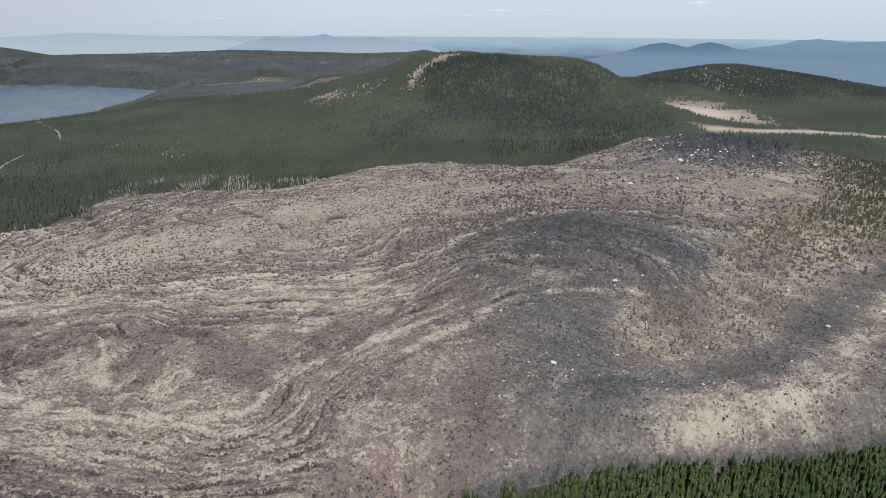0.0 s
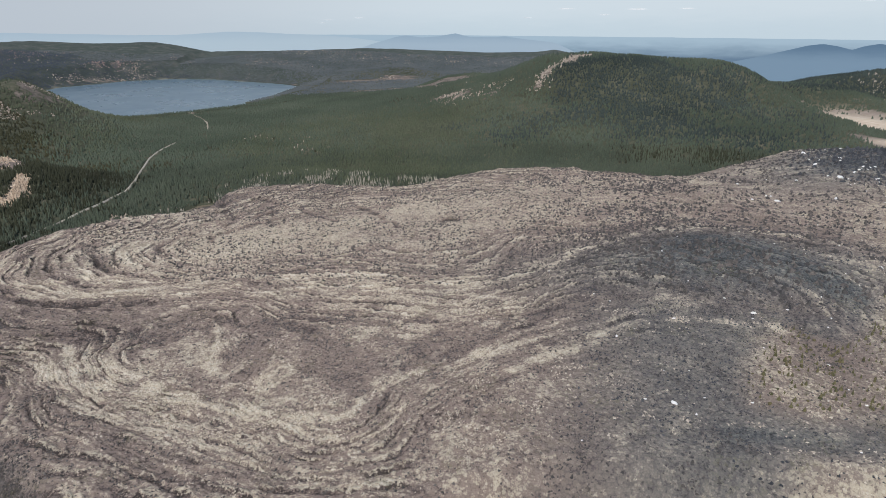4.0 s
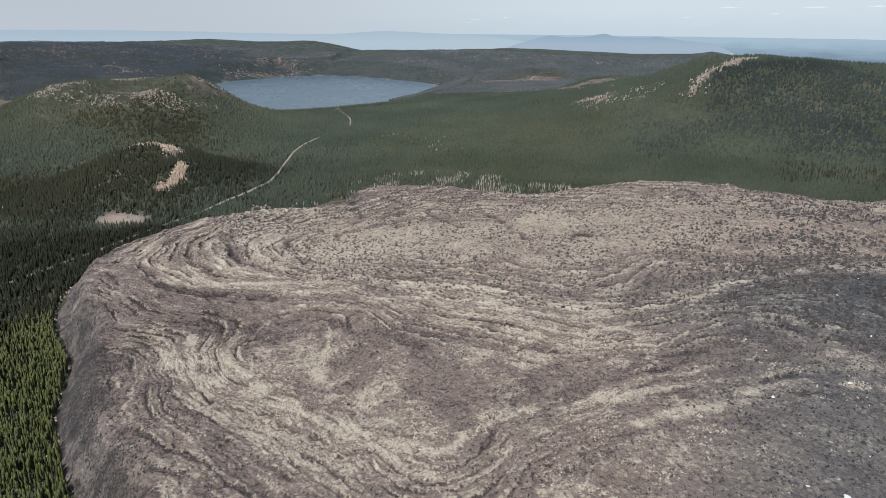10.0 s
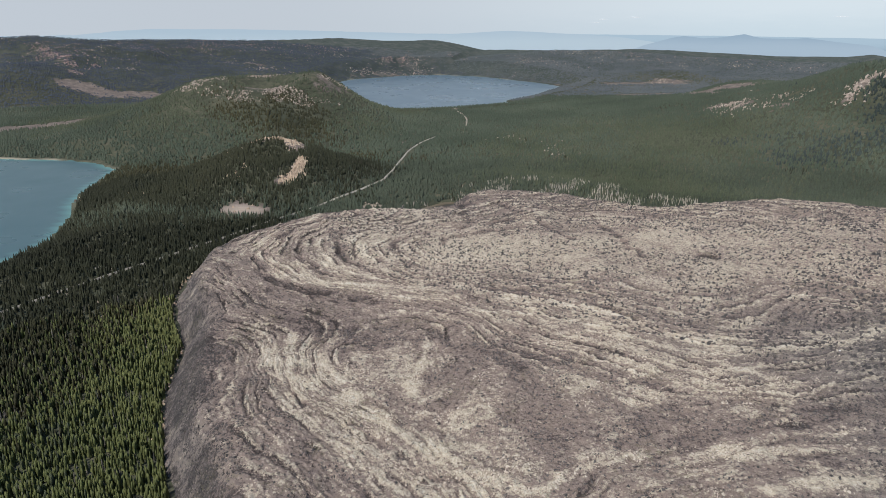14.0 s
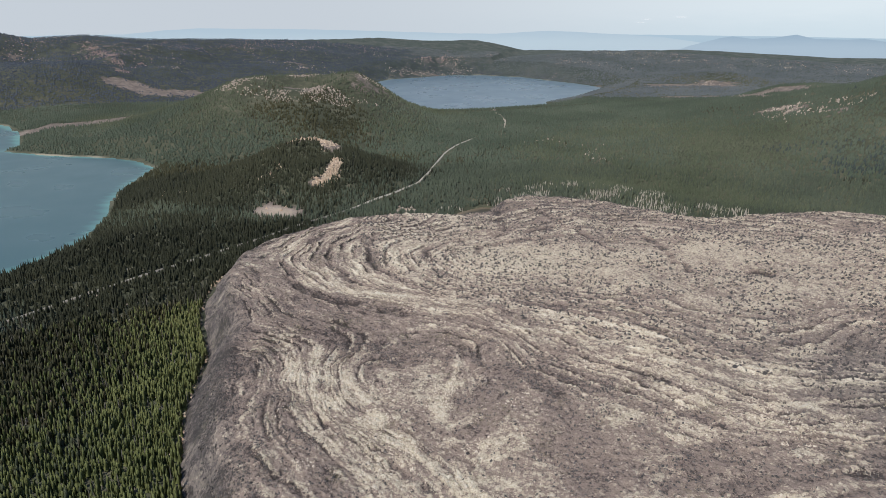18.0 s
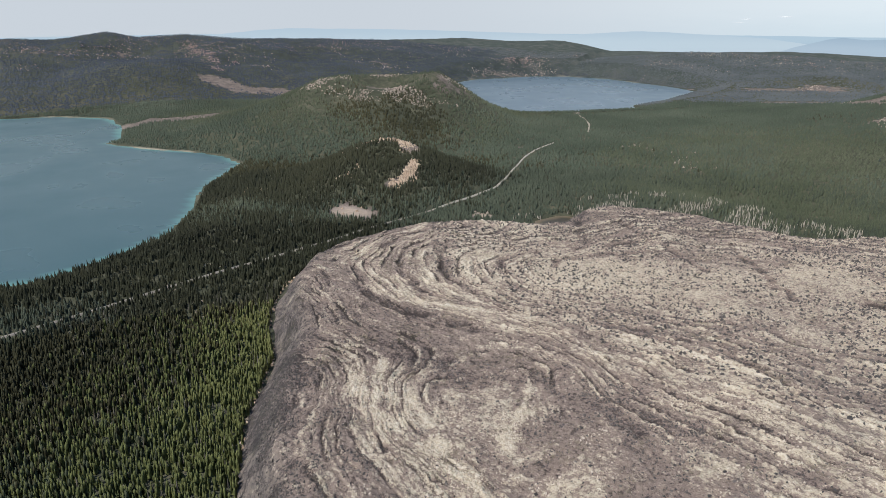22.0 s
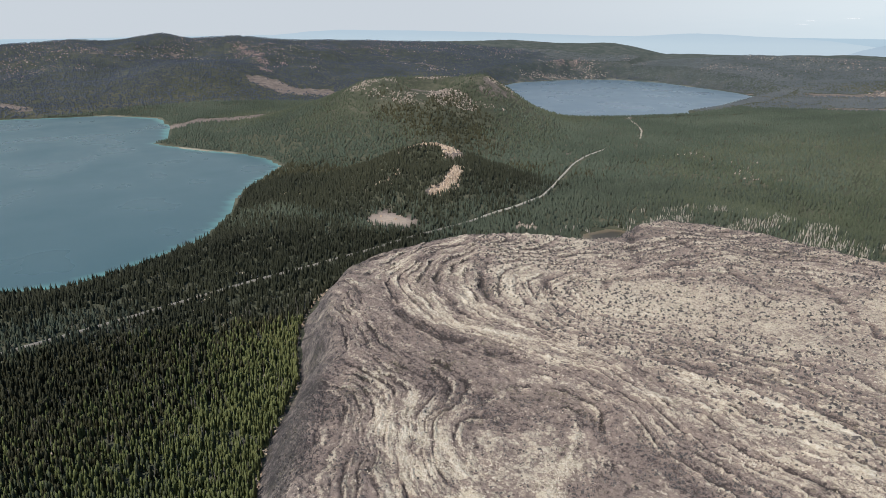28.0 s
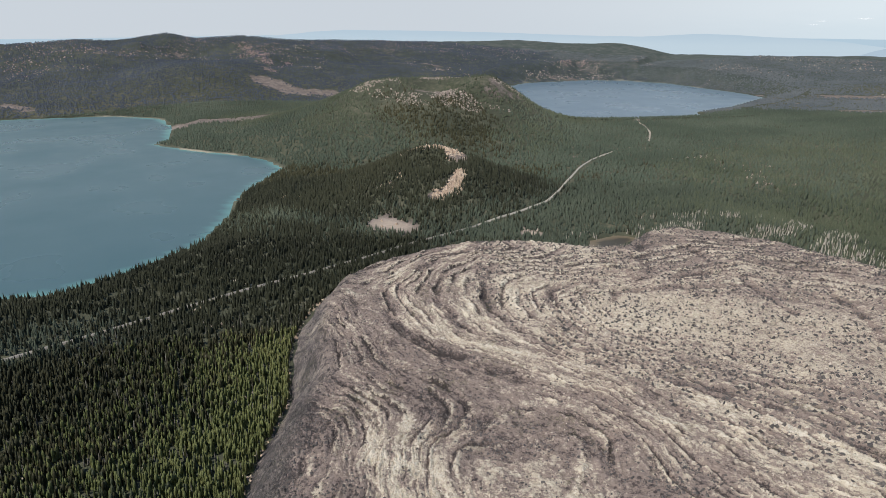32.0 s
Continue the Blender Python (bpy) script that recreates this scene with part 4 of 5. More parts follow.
def tree_ok(x, y):
    """Where trees stand: off the lava, the water, the road and the bare ground."""
    ok = (inside(x, y, FLOW) < -1.5) & (inside(x, y, NEAR_LAKE) < -9) & (inside(x, y, FAR_LAKE) < -12) & (inside(x, y, POND) < -6)
    chance = rng.random(len(x))
    near, _ = along(x, y, ROAD)
    toward, _ = along(x - 11, y + 4, ROAD)
    open_way = ease(480, 700, y) + 0.45 * ease(0.1, 0.35, fbm(x, y, 60, 2, 7.7))
    ok &= (near > 2.4 + 1.2 * open_way) & (toward > 2.0 * open_way + 1.5 * open_way * fbm(x, y, 30, 2, 3.1))
    near, _ = along(x, y, TRACK)
    ok &= near > 3.0
    ok &= bare_mask(x, y) < 0.25 + 0.5 * chance
    rim, _ = along(x, y, RIM)
    top = ease(420, 120, np.hypot(x - CONE[0], y - CONE[1]))
    open_rim = ease(900, 200, rim) * (0.05 + 0.5 * np.maximum(fbm(x, y, 130, 4, 61.0), 0)) + top * (1.2 + 0.9 * fbm(x, y, 60, 3, 5.5))
    ok &= open_rim < chance * 1.3 + 0.1
    ok &= ~((fbm(x, y, 26, 3, 91.0) > 0.48) & (chance > 0.25))
    return ok


def grow(x, y, z, proto, tall, wide, jitter=0.32):
    """All trees of a stand as one mesh's points and faces."""
    v, f = proto
    n = len(x)
    h = tall * (0.58 + 0.6 * rng.random(n))
    w = wide * (0.7 + 0.6 * rng.random(n)) * (h / tall) ** 0.5
    turn = rng.random(n) * 6.283
    c, s = np.cos(turn), np.sin(turn)
    j = 1 + jitter * (rng.random((n, len(v))) * 2 - 1)
    px, py = v[None, :, 0] * j * w[:, None], v[None, :, 1] * j * w[:, None]
    lean = (rng.random((n, 2)) - 0.5) * 0.05
    pz = v[None, :, 2] * h[:, None]
    out = np.stack([x[:, None] + px * c[:, None] - py * s[:, None] + lean[:, :1] * pz, y[:, None] + px * s[:, None] + py * c[:, None] + lean[:, 1:] * pz,
                    z[:, None] + pz - 0.02 * tall + 0.04 * tall * (j - 1) * (v[None, :, 2] < 1)], -1)
    faces = f[None] + (np.arange(n) * len(v))[:, None, None]
    return out.reshape(-1, 3), faces.reshape(-1, 3)


P_NEAR = ring_tree(4, [(0.48, 0.74), (0.55, 0.52), (1.0, 0.12)])
P_BUSHY = ring_tree(5, [(0.26, 0.82), (0.54, 0.64), (0.40, 0.59), (1.0, 0.14)])
P_MID = ring_tree(4, [(0.40, 0.58), (1.0, 0.10)])
P_FAR = ring_tree(4, [(1.0, 0.05)])


def stand(name, x, y, proto, tall, wide, material, label, on_flow=False, smooth=True):
    z = (on_ground(x, y) if on_flow else base_height(x, y)) + 1.5 * (np.hypot(x, y) > 2250)
    v, f = grow(x, y, z, proto, tall, wide)
    return tagged(new(name, mesh_of(name, v, f, material, None, smooth)), label, "forest", kind="stuff")


# strip by the lava whose needle colour is lightened like sunlight
def sunlit_zone(x, y):
    d = -inside(x, y, FLOW)
    return (x < -280) & (y < 480) & (d < ease(430, 260, y) * 12 + (6 + 0.42 * np.maximum(430 - y, 0)) * ease(430, 260, y) * (0.15 + 1.25 * rng.random(len(x))) + 18 * fbm(x, y, 40, 2, 14.0))


tx, ty = scatter(110, 580, 0.155, -60, 108)
ok = tree_ok(tx, ty) & ((np.hypot(tx + 40, ty - 80) > 225) | ((tx > -70) & (ty > 185)) | (rng.random(len(tx)) < 0.12)) & ((ty > 190) | (tx < 0) | (rng.random(len(tx)) < 0.12))
tx, ty = tx[ok], ty[ok]
# the nearest stand is built tree by tree below
single = (((tx > -455) & (tx < -345) & (ty > 150) & (ty < 290)) | ((tx > -5) & (tx < 230) & (ty > 205) & (ty < 305))) & (np.arange(len(tx)) % 5 < 2)
ONE = np.stack([tx[single], ty[single]], -1)[:300]
left = np.ones(len(tx), bool)
left[np.flatnonzero(single)[:300]] = False
tx, ty = tx[left], ty[left]
sunlit = sunlit_zone(tx, ty)


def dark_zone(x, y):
    """Where the needles are darkened: as cloud shade near the lake and on the cone's foot, and in the folds of the
    mountain.
    """
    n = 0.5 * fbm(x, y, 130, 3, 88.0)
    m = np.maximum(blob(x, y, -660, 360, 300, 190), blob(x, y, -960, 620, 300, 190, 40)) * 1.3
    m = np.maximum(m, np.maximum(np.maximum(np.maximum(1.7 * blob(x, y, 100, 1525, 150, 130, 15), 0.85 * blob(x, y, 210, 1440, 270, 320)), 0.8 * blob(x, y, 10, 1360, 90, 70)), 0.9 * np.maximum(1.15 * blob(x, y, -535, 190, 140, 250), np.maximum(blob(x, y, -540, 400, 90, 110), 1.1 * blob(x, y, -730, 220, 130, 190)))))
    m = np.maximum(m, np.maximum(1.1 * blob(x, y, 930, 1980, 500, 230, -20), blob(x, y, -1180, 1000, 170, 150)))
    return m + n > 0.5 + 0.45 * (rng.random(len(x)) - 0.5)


def light_zone(x, y):
    """Lighter yellow-green stands: on the cone, round the lava and in bands over the plain."""
    m = np.maximum(0.9 * ease(520, 200, np.hypot(x - CONE[0], y - CONE[1])), np.maximum(0.9 * blob(x, y, -330, 1010, 330, 110, 10), 0.75 * blob(x, y, -380, 1270, 380, 330)))
    m = np.maximum(m, np.maximum(0.9 * blob(x, y, -1700, 820, 220, 260), 0.5 * blob(x, y, -620, 1150, 260, 60, -10)))
    return m + 0.5 * fbm(x, y, 170, 3, 96.0) > 0.45 + 0.6 * (rng.random(len(x)) - 0.5)


deep = dark_zone(tx, ty) & ~sunlit
stand("forest", tx[deep], ty[deep], P_NEAR, 10.0, 1.5, M_DARK, "dense forest beside the lava flow, darkened as in cloud shade")
deep |= sunlit
bushy = (tx > -140) & (ty < 420) & ~deep
stand("forest", tx[bushy], ty[bushy], P_BUSHY, 11.5, 1.9, M_BUSHY, "dense bright green bushy pines at the foot of the lava")
deep |= bushy
stand("forest", tx[~deep], ty[~deep], P_NEAR, 9.6, 1.5, M_NEAR, "dense green pine forest beside the lava flow")
stand("forest", tx[sunlit], ty[sunlit], P_NEAR, 9.6, 1.5, M_SUNLIT, "pines along the lava edge, lighter and yellower as if sunlit")
tx, ty = scatter(250, 620, 0.013, 30, 98)
ok = tree_ok(tx, ty) & (tx < -300) & (fbm(tx, ty, 60, 2, 22.0) > 0.1 - 0.5 * rng.random(len(tx)))
stand("dead_trees", tx[ok], ty[ok], ring_tree(3, [(0.5, 0.5), (1.0, 0.04)]), 8.5, 0.75, M_GREY, "grey dead standing pines scattered through the forest")
for r0, r1, proto in ((580, 820, P_MID), (820, 1150, P_FAR)):
    tx, ty = scatter(r0, r1, 0.095)
    ok = tree_ok(tx, ty)
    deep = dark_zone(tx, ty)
    stand("forest", tx[ok & deep], ty[ok & deep], proto, 9.2, 1.45, M_DEEP, "dense forest between road and lake, darkened as in cloud shade")
    ok &= ~deep
    pale = light_zone(tx, ty) & ok
    stand("forest", tx[pale], ty[pale], proto, 7.2, 1.6, M_CONE, "lighter yellow-green pine stands round the lava")
    ok &= ~pale
    stand("forest", tx[ok], ty[ok], proto, 7.6, 1.55, M_PINE, "dense green pine forest behind the lava")
tx, ty = scatter(1150, 2250, 0.036)
ok = tree_ok(tx, ty)
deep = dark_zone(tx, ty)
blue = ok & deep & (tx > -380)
stand("forest", tx[blue], ty[blue], P_FAR, 7.6, 2.2, M_SLOPE, "darker blue-green forest on the mountain side")
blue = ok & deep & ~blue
stand("forest", tx[blue], ty[blue], P_FAR, 7.6, 2.2, M_DARK, "forest on the cone's foot and hills, darkened as in cloud shade")
ok &= ~deep
pale = light_zone(tx, ty) & ok
stand("forest", tx[pale], ty[pale], P_FAR, 6.6, 2.2, M_CONE, "lighter yellow-green pines over the pumice cone")
ok &= ~pale
stand("forest", tx[ok], ty[ok], P_FAR, 7.2, 2.3, M_HILLS, "green pine forest on the hills and round the cone")
tx, ty = scatter(2250, 3900, 0.0125)
ok = tree_ok(tx, ty)
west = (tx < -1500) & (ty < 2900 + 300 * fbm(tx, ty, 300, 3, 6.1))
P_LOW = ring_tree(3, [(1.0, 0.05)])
stand("forest", tx[ok & west], ty[ok & west], P_LOW, 4.5, 3.9, M_WEST, "dark forest on the west rim, tinted blue for haze")
stand("forest", tx[ok & ~west], ty[ok & ~west], P_LOW, 4.5, 4.1, M_FAR, "pine forest on the far north rim, greyed for haze")
tx, ty = (np.concatenate(p) for p in zip(scatter(2, 110, 0.05, -180, 180), scatter(110, 620, 0.012, 112, 285)))
ok = tree_ok(tx, ty)
stand("forest", tx[ok], ty[ok], P_FAR, 8.0, 1.7, M_PINE, "green pine forest at the foot of the lava flow")
# scattered small pines on the old lava
tx, ty = scatter(300, 1000, 0.045, -45, 5)
mask = 1.2 * blob(tx, ty, 550, 720, 110, 240, -15) + 0.7 * blob(tx, ty, 340, 560, 90, 70, 30) + 0.62 * ease(-5, 5, inside(tx, ty, PATCH)) + 0.9 * blob(tx, ty, 430, 600, 80, 80)
ok = (inside(tx, ty, FLOW) > 4) & (mask > 0.25 + 0.8 * rng.random(len(tx)))
stand("forest", tx[ok], ty[ok], P_MID, 3.6, 0.9, M_OLIVE, "scattered small olive pines on the old lava", True)
tx, ty = scatter(450, 1200, 0.045, -47, -15)
mask = 1.7 * blob(tx, ty, 640, 820, 110, 260, -12) + 1.0 * blob(tx, ty, 490, 640, 70, 100, -20) + 0.9 * blob(tx, ty, 430, 600, 75, 50)
ok = (inside(tx, ty, FLOW) > 0) & (mask > 0.3 + 0.9 * rng.random(len(tx)))
stand("forest", tx[ok], ty[ok], P_MID, 6.0, 1.4, M_NEAR, "green pines overgrowing the old edge of the lava", True)
# pale dead trees behind the far lobe
tx, ty = scatter(600, 1050, 0.09, -5, 45)
d = -inside(tx, ty, FLOW)
ok = (d > 3) & (d < 80) & (tx < -215) & (tx > -600) & (ty > 700) & (fbm(tx, ty, 24, 2, 77.0) + 0.25 * fbm(tx, ty, 90, 2, 78.0) > 0.3 - 0.42 * rng.random(len(tx)) ** 2 + 0.15 * ease(20, 60, d))
stand("dead_trees", tx[ok], ty[ok], ring_tree(3, [(0.5, 0.55), (1.0, 0.04)]), 7.4, 0.95, M_SNAG, "pale grey dead standing trees behind the lava lobe")


def part(name, verts, faces, material, parent, label="", smooth=False):
    ob = new(name, mesh_of(name, verts, faces, material, None, smooth))
    ob.parent = parent
    return tagged(ob, label) if label else ob


def pine(label):
    """One pine: a tapered trunk and a ragged crown of whorls of branches."""
    tree = new("pine_tree")
    tagged(tree, label, "tree", "pines beside the lava flow")
    s = 6
    rings = [(0.20, -0.4), (0.17, 1.2), (0.12, 6.0), (0.03, 12.6)]
    v = [(r * math.cos(2 * math.pi * k / s), r * math.sin(2 * math.pi * k / s), z) for r, z in rings for k in range(s)]
    f = [(n * s + k, n * s + (k + 1) % s, (n + 1) * s + (k + 1) % s, (n + 1) * s + k) for n in range(3) for k in range(s)]
    part("trunk", v, f, M_BARK, tree, "grey-brown bark trunk")
    v, f = [], []
    for tier in range(13):
        z = 1.3 + tier * 0.88
        reach = 2.15 * (1 - tier / 13.6) ** 0.8
        for b in range(7):
            a = 2 * math.pi * (b / 7 + rng.random() * 0.1) + tier * 0.7
            l = reach * (0.7 + 0.5 * rng.random())
            w, drop = 0.34 * l + 0.16, 0.30 * l
            ca, sa = math.cos(a), math.sin(a)
            n = len(v)
            v += [(0, 0, z + 0.75), (ca * l * 0.6 - sa * w, sa * l * 0.6 + ca * w, z - drop * 0.4), (ca * l, sa * l, z - drop), (ca * l * 0.6 + sa * w, sa * l * 0.6 - ca * w, z - drop * 0.4), (ca * l * 0.5, sa * l * 0.5, z - drop * 0.4 - 0.35)]
            f += [(n, n + 1, n + 2), (n, n + 2, n + 3), (n + 1, n + 4, n + 2), (n + 4, n + 3, n + 2)]
    part("crown", v, f, M_PINE_ONE, tree, "ragged green needle crown")
    return tree


def dead_tree():
    """A bare bleached trunk with a few broken branches."""
    tree = tagged(new("dead_tree"), "bleached grey dead pine standing behind the lava lobe", "dead tree", "dead pines behind the lava")
    s = 5
    rings = [(0.30, -0.4), (0.24, 1.5), (0.15, 5.0), (0.04, 8.2)]
    lean = 0.05 * rng.random()
    v = [(r * math.cos(2 * math.pi * k / s) + lean * z, r * math.sin(2 * math.pi * k / s), z) for r, z in rings for k in range(s)]
    f = [(n * s + k, n * s + (k + 1) % s, (n + 1) * s + (k + 1) % s, (n + 1) * s + k) for n in range(3) for k in range(s)]
    part("trunk", v, f, M_SNAG, tree)
    for b in range(5):
        z, a, l = 2.2 + b * 1.1, b * 2.4 + rng.random(), 1.5 - 0.18 * b
        ca, sa = math.cos(a), math.sin(a)
        v = [(lean * z - sa * 0.12, ca * 0.12, z), (lean * z + sa * 0.12, -ca * 0.12, z), (lean * z, 0, z + 0.28), (lean * z + ca * l, sa * l, z + 0.35)]
        part("branch", v, [(0, 1, 3), (1, 2, 3), (2, 0, 3)], M_SNAG, tree)
    return tree


snags = [dead_tree() for _ in range(3)]
tx, ty = scatter(600, 1050, 0.03, -5, 45)
d = -inside(tx, ty, FLOW)
ok = (d > 3) & (d < 75) & (tx < -215) & (tx > -600) & (ty > 700) & (fbm(tx, ty, 24, 2, 77.0) > 0.0)
for n, (x, y) in enumerate(list(zip(tx[ok], ty[ok]))[:150]):
    m = pose(float(x), float(y), float(base_height(np.array([x]), np.array([y]))[0]), 0, 0, float(rng.random() * 360)) @ Matrix.Scale(float(0.75 + 0.35 * rng.random()), 4)
    if n < 3:
        snags[n].matrix_basis = m
    else:
        copy_thing(snags[n % 3], m)


kinds = [pine("tall green pine tree at the foot of the lava flow") for _ in range(4)]
oz = base_height(ONE[:, 0], ONE[:, 1])
for n, ((x, y), z) in enumerate(zip(ONE, oz)):
    m = pose(float(x), float(y), float(z), 0, 0, float(rng.random() * 360)) @ Matrix.Scale(float(0.5 + 0.26 * rng.random()), 4)
    if n < 4:
        kinds[n].matrix_basis = m
    else:
        ob = copy_thing(kinds[n % 4], m)


# ---- blocks on the lava ----
def blocks(name, x, y, size, material, label, on_flow=True):
    v = np.array([(1, 0, -0.3), (-1, 0, -0.3), (0, 1, -0.3), (0, -1, -0.3), (0.1, 0.1, 1)], float)
    f = np.array([(0, 2, 4), (2, 1, 4), (1, 3, 4), (3, 0, 4)])
    n = len(x)
    s = np.broadcast_to(np.asarray(size, float), (n,))[:, None, None] * (0.45 + rng.random((n, 1, 3)) ** 1.5 * np.array([1.3, 1.3, 1.0]))
    j = 1 + 0.5 * (rng.random((n, 5, 3)) - 0.5)
    p = v[None] * s * j
    turn = rng.random(n) * 6.283
    c, sn = np.cos(turn)[:, None], np.sin(turn)[:, None]
    z = flow_surface(x, y)[0] if on_flow else base_height(x, y)
    out = np.stack([x[:, None] + p[..., 0] * c - p[..., 1] * sn, y[:, None] + p[..., 0] * sn + p[..., 1] * c, z[:, None] + p[..., 2]], -1)
    faces = f[None] + (np.arange(n) * 5)[:, None, None]
    return tagged(new(name, mesh_of(name, out.reshape(-1, 3), faces.reshape(-1, 3), material)), label, "rocks", kind="stuff")


bx, by = (np.concatenate(p) for p in zip(scatter(180, 420, 0.62, -60, 66), scatter(420, 900, 0.20, -50, 60)))
ok = inside(bx, by, FLOW) > 10
bx, by = bx[ok], by[ok]
tone = flow_surface(bx, by)[1]
luck = rng.random(len(bx))
tone = tone + 0.26 * fbm(bx, by, 15, 3, 91.0)
ok = (tone < 0.50 - 0.42 * luck) | ((luck > 0.96) & (tone < 0.7))
blocks("lava_blocks", bx[ok], by[ok], 0.8, M_ROCK, "dark jagged lava blocks strewn over the flow")
ok = (tone > 0.58 + 0.36 * luck) & ~ok
blocks("pumice_blocks", bx[ok], by[ok], 0.75, M_CREAM, "cream pumice rubble along the pale pressure ridges")
bx, by = scatter(430, 1100, 0.062, -45, 45)
ok = (inside(bx, by, FLOW) > 10) & (by > 470) & (rng.random(len(bx)) > 0.62 * ease(100, 200, bx)) & (fbm(bx, by, 40, 2, 31.0) > 0.25 - 0.9 * rng.random(len(bx)))
blocks("lava_blocks", bx[ok], by[ok], 1.35 + 0.9 * ease(-100, 140, bx[ok]), M_ROCK, "dark blocks dotted over the smooth brown lava")
bx, by = scatter(260, 640, 0.06, -48, 0)
ok = (inside(bx, by, FLOW) > 10) & (bx > 10) & (inside(bx, by, PATCH) < 0) & (fbm(bx, by, 22, 2, 37.0) > 0.3 - 0.8 * rng.random(len(bx)))
blocks("lava_blocks", bx[ok], by[ok], 0.85, M_GLASS, "dark glassy blocks on the grey near lobe")
bx, by = scatter(700, 1250, 0.05, -40, -10)
ok = (blob(bx, by, 420, 960, 110, 90, 20) > 0.15 + 0.6 * rng.random(len(bx))) & (inside(bx, by, FLOW) > 8)
blocks("lava_blocks", bx[ok], by[ok], 2.8, M_GLASS, "dark grey blocks over the rubble hump")
bx, by = scatter(800, 1250, 0.03, -40, -15)
ok = (blob(bx, by, 480, 1010, 75, 70, 20) > 0.2 + 0.6 * rng.random(len(bx))) & (inside(bx, by, FLOW) > 8)
blocks("lava_blocks", bx[ok], by[ok], 6.5, M_GLASS, "large dark spires of glassy lava on the hump")


def boulder(label):
    """A pale angular block."""
    bm = bmesh.new()
    bmesh.ops.create_icosphere(bm, subdivisions=2, radius=1.0)
    for vert in bm.verts:
        vert.co *= 0.7 + 0.5 * rng.random()
        vert.co.x *= 1.6
        vert.co.z = vert.co.z * 0.75 if vert.co.z > -0.4 else -0.4
    me = bpy.data.meshes.new("boulder")
    bm.to_mesh(me)
    bm.free()
    me.materials.append(M_WHITE)
    return tagged(new("boulder", me), label, "boulder", "pale boulders on the lava")


WHITE = [(208, 794), (-17, 519), (156, 466), (183, 460), (162, 368), (159, 443), (129, 448), (101, 383), (269, 417), (211, 335), (273, 358), (202, 299), (73, 325), (13, 293), (160, 394),
         (32, 459), (82, 470), (114, 471), (131, 455), (70, 331), (250, 700), (300, 800), (340, 860), (380, 900), (330, 960), (420, 880), (280, 880), (230, 820), (400, 980), (360, 820), (20, 470)]
WHITE += [(float(x), float(y)) for x, y in zip(rng.normal(390, 80, 90), rng.normal(920, 60, 90))] + [(float(x), float(y)) for x, y in zip(rng.uniform(20, 340, 62), rng.uniform(300, 600, 62))]
first = [boulder("white pumice boulder lying on dark lava") for _ in range(3)]
wz = flow_surface(np.array([p[0] for p in WHITE], float), np.array([p[1] for p in WHITE], float))[0]
for n, ((x, y), z) in enumerate(zip(WHITE, wz)):
    m = pose(x, y, float(z) + 0.3, 0, 0, float(rng.random() * 180)) @ Matrix.Scale(float((0.42 + 0.75 * rng.random() ** 2) * (1.75 if y > 780 else 0.9)), 4)
    if n < 3:
        first[n].matrix_basis = m
    else:
        copy_thing(first[n % 3], m)


def near_spots(spots):
    """Points gathered round some places: (x, y, spread, how many)."""
    x = np.concatenate([p[0] + rng.normal(0, p[2], p[3]) * rng.choice([0.4, 1.0], p[3]) for p in spots])
    y = np.concatenate([p[1] + rng.normal(0, p[2], p[3]) * rng.choice([0.4, 1.0], p[3]) for p in spots])
    ok = (inside(x, y, FLOW) < 0) & (inside(x, y, NEAR_LAKE) < -2) & (inside(x, y, FAR_LAKE) < -2)
    return x[ok], y[ok]


def line_spots(line, spread, many):
    out = []
    for p, q in zip(line[:-1], line[1:]):
        n = max(1, int(math.hypot(q[0] - p[0], q[1] - p[1]) / spread))
        out += [(p[0] + (q[0] - p[0]) * s / n, p[1] + (q[1] - p[1]) * s / n, spread, many) for s in range(n)]
    return out


# ---- pale rocks off the lava ----
sx, sy = near_spots(line_spots([(-950, 757), (-932, 786), (-902, 800), (-872, 797)], 8, 30) + line_spots([(-812, 750), (-790, 735), (-773, 710), (-764, 690), (-768, 668)], 7, 30)
                    + [(-960, 719, 14, 25), (-857, 663, 10, 12), (-840, 640, 14, 12), (-742, 572, 24, 8), (-1078, 499, 14, 14), (-1032, 471, 14, 16), (-948, 519, 14, 12)])
blocks("pale_rocks", sx, sy, 3.0, M_TAN, "pale tan talus rocks on the wooded crater knob", False)
sx, sy = near_spots([(-723, 1276, 22, 26), (-654, 1271, 22, 14), (-576, 1204, 20, 24), (-547, 1173, 18, 16), (-915, 1138, 12, 10), (-600, 1227, 25, 14), (-660, 905, 8, 6), (-625, 715, 9, 20)])
blocks("pale_rocks", sx, sy, 2.6, M_PALE, "pale rocks in clearings of the pine forest", False)
sx, sy = scatter(880, 1900, 0.05, 20, 75)
top = np.exp(-((np.hypot(sx - CONE[0], sy - CONE[1]) - 185) / 55) ** 2)
ok = top * (0.55 + 1.9 * fbm(sx, sy, 70, 3, 5.5)) > 0.25 + 0.6 * rng.random(len(sx))
blocks("pale_rocks", sx[ok], sy[ok], 2.5, M_PALE, "pale pumice rocks on the bare top of the cone", False)
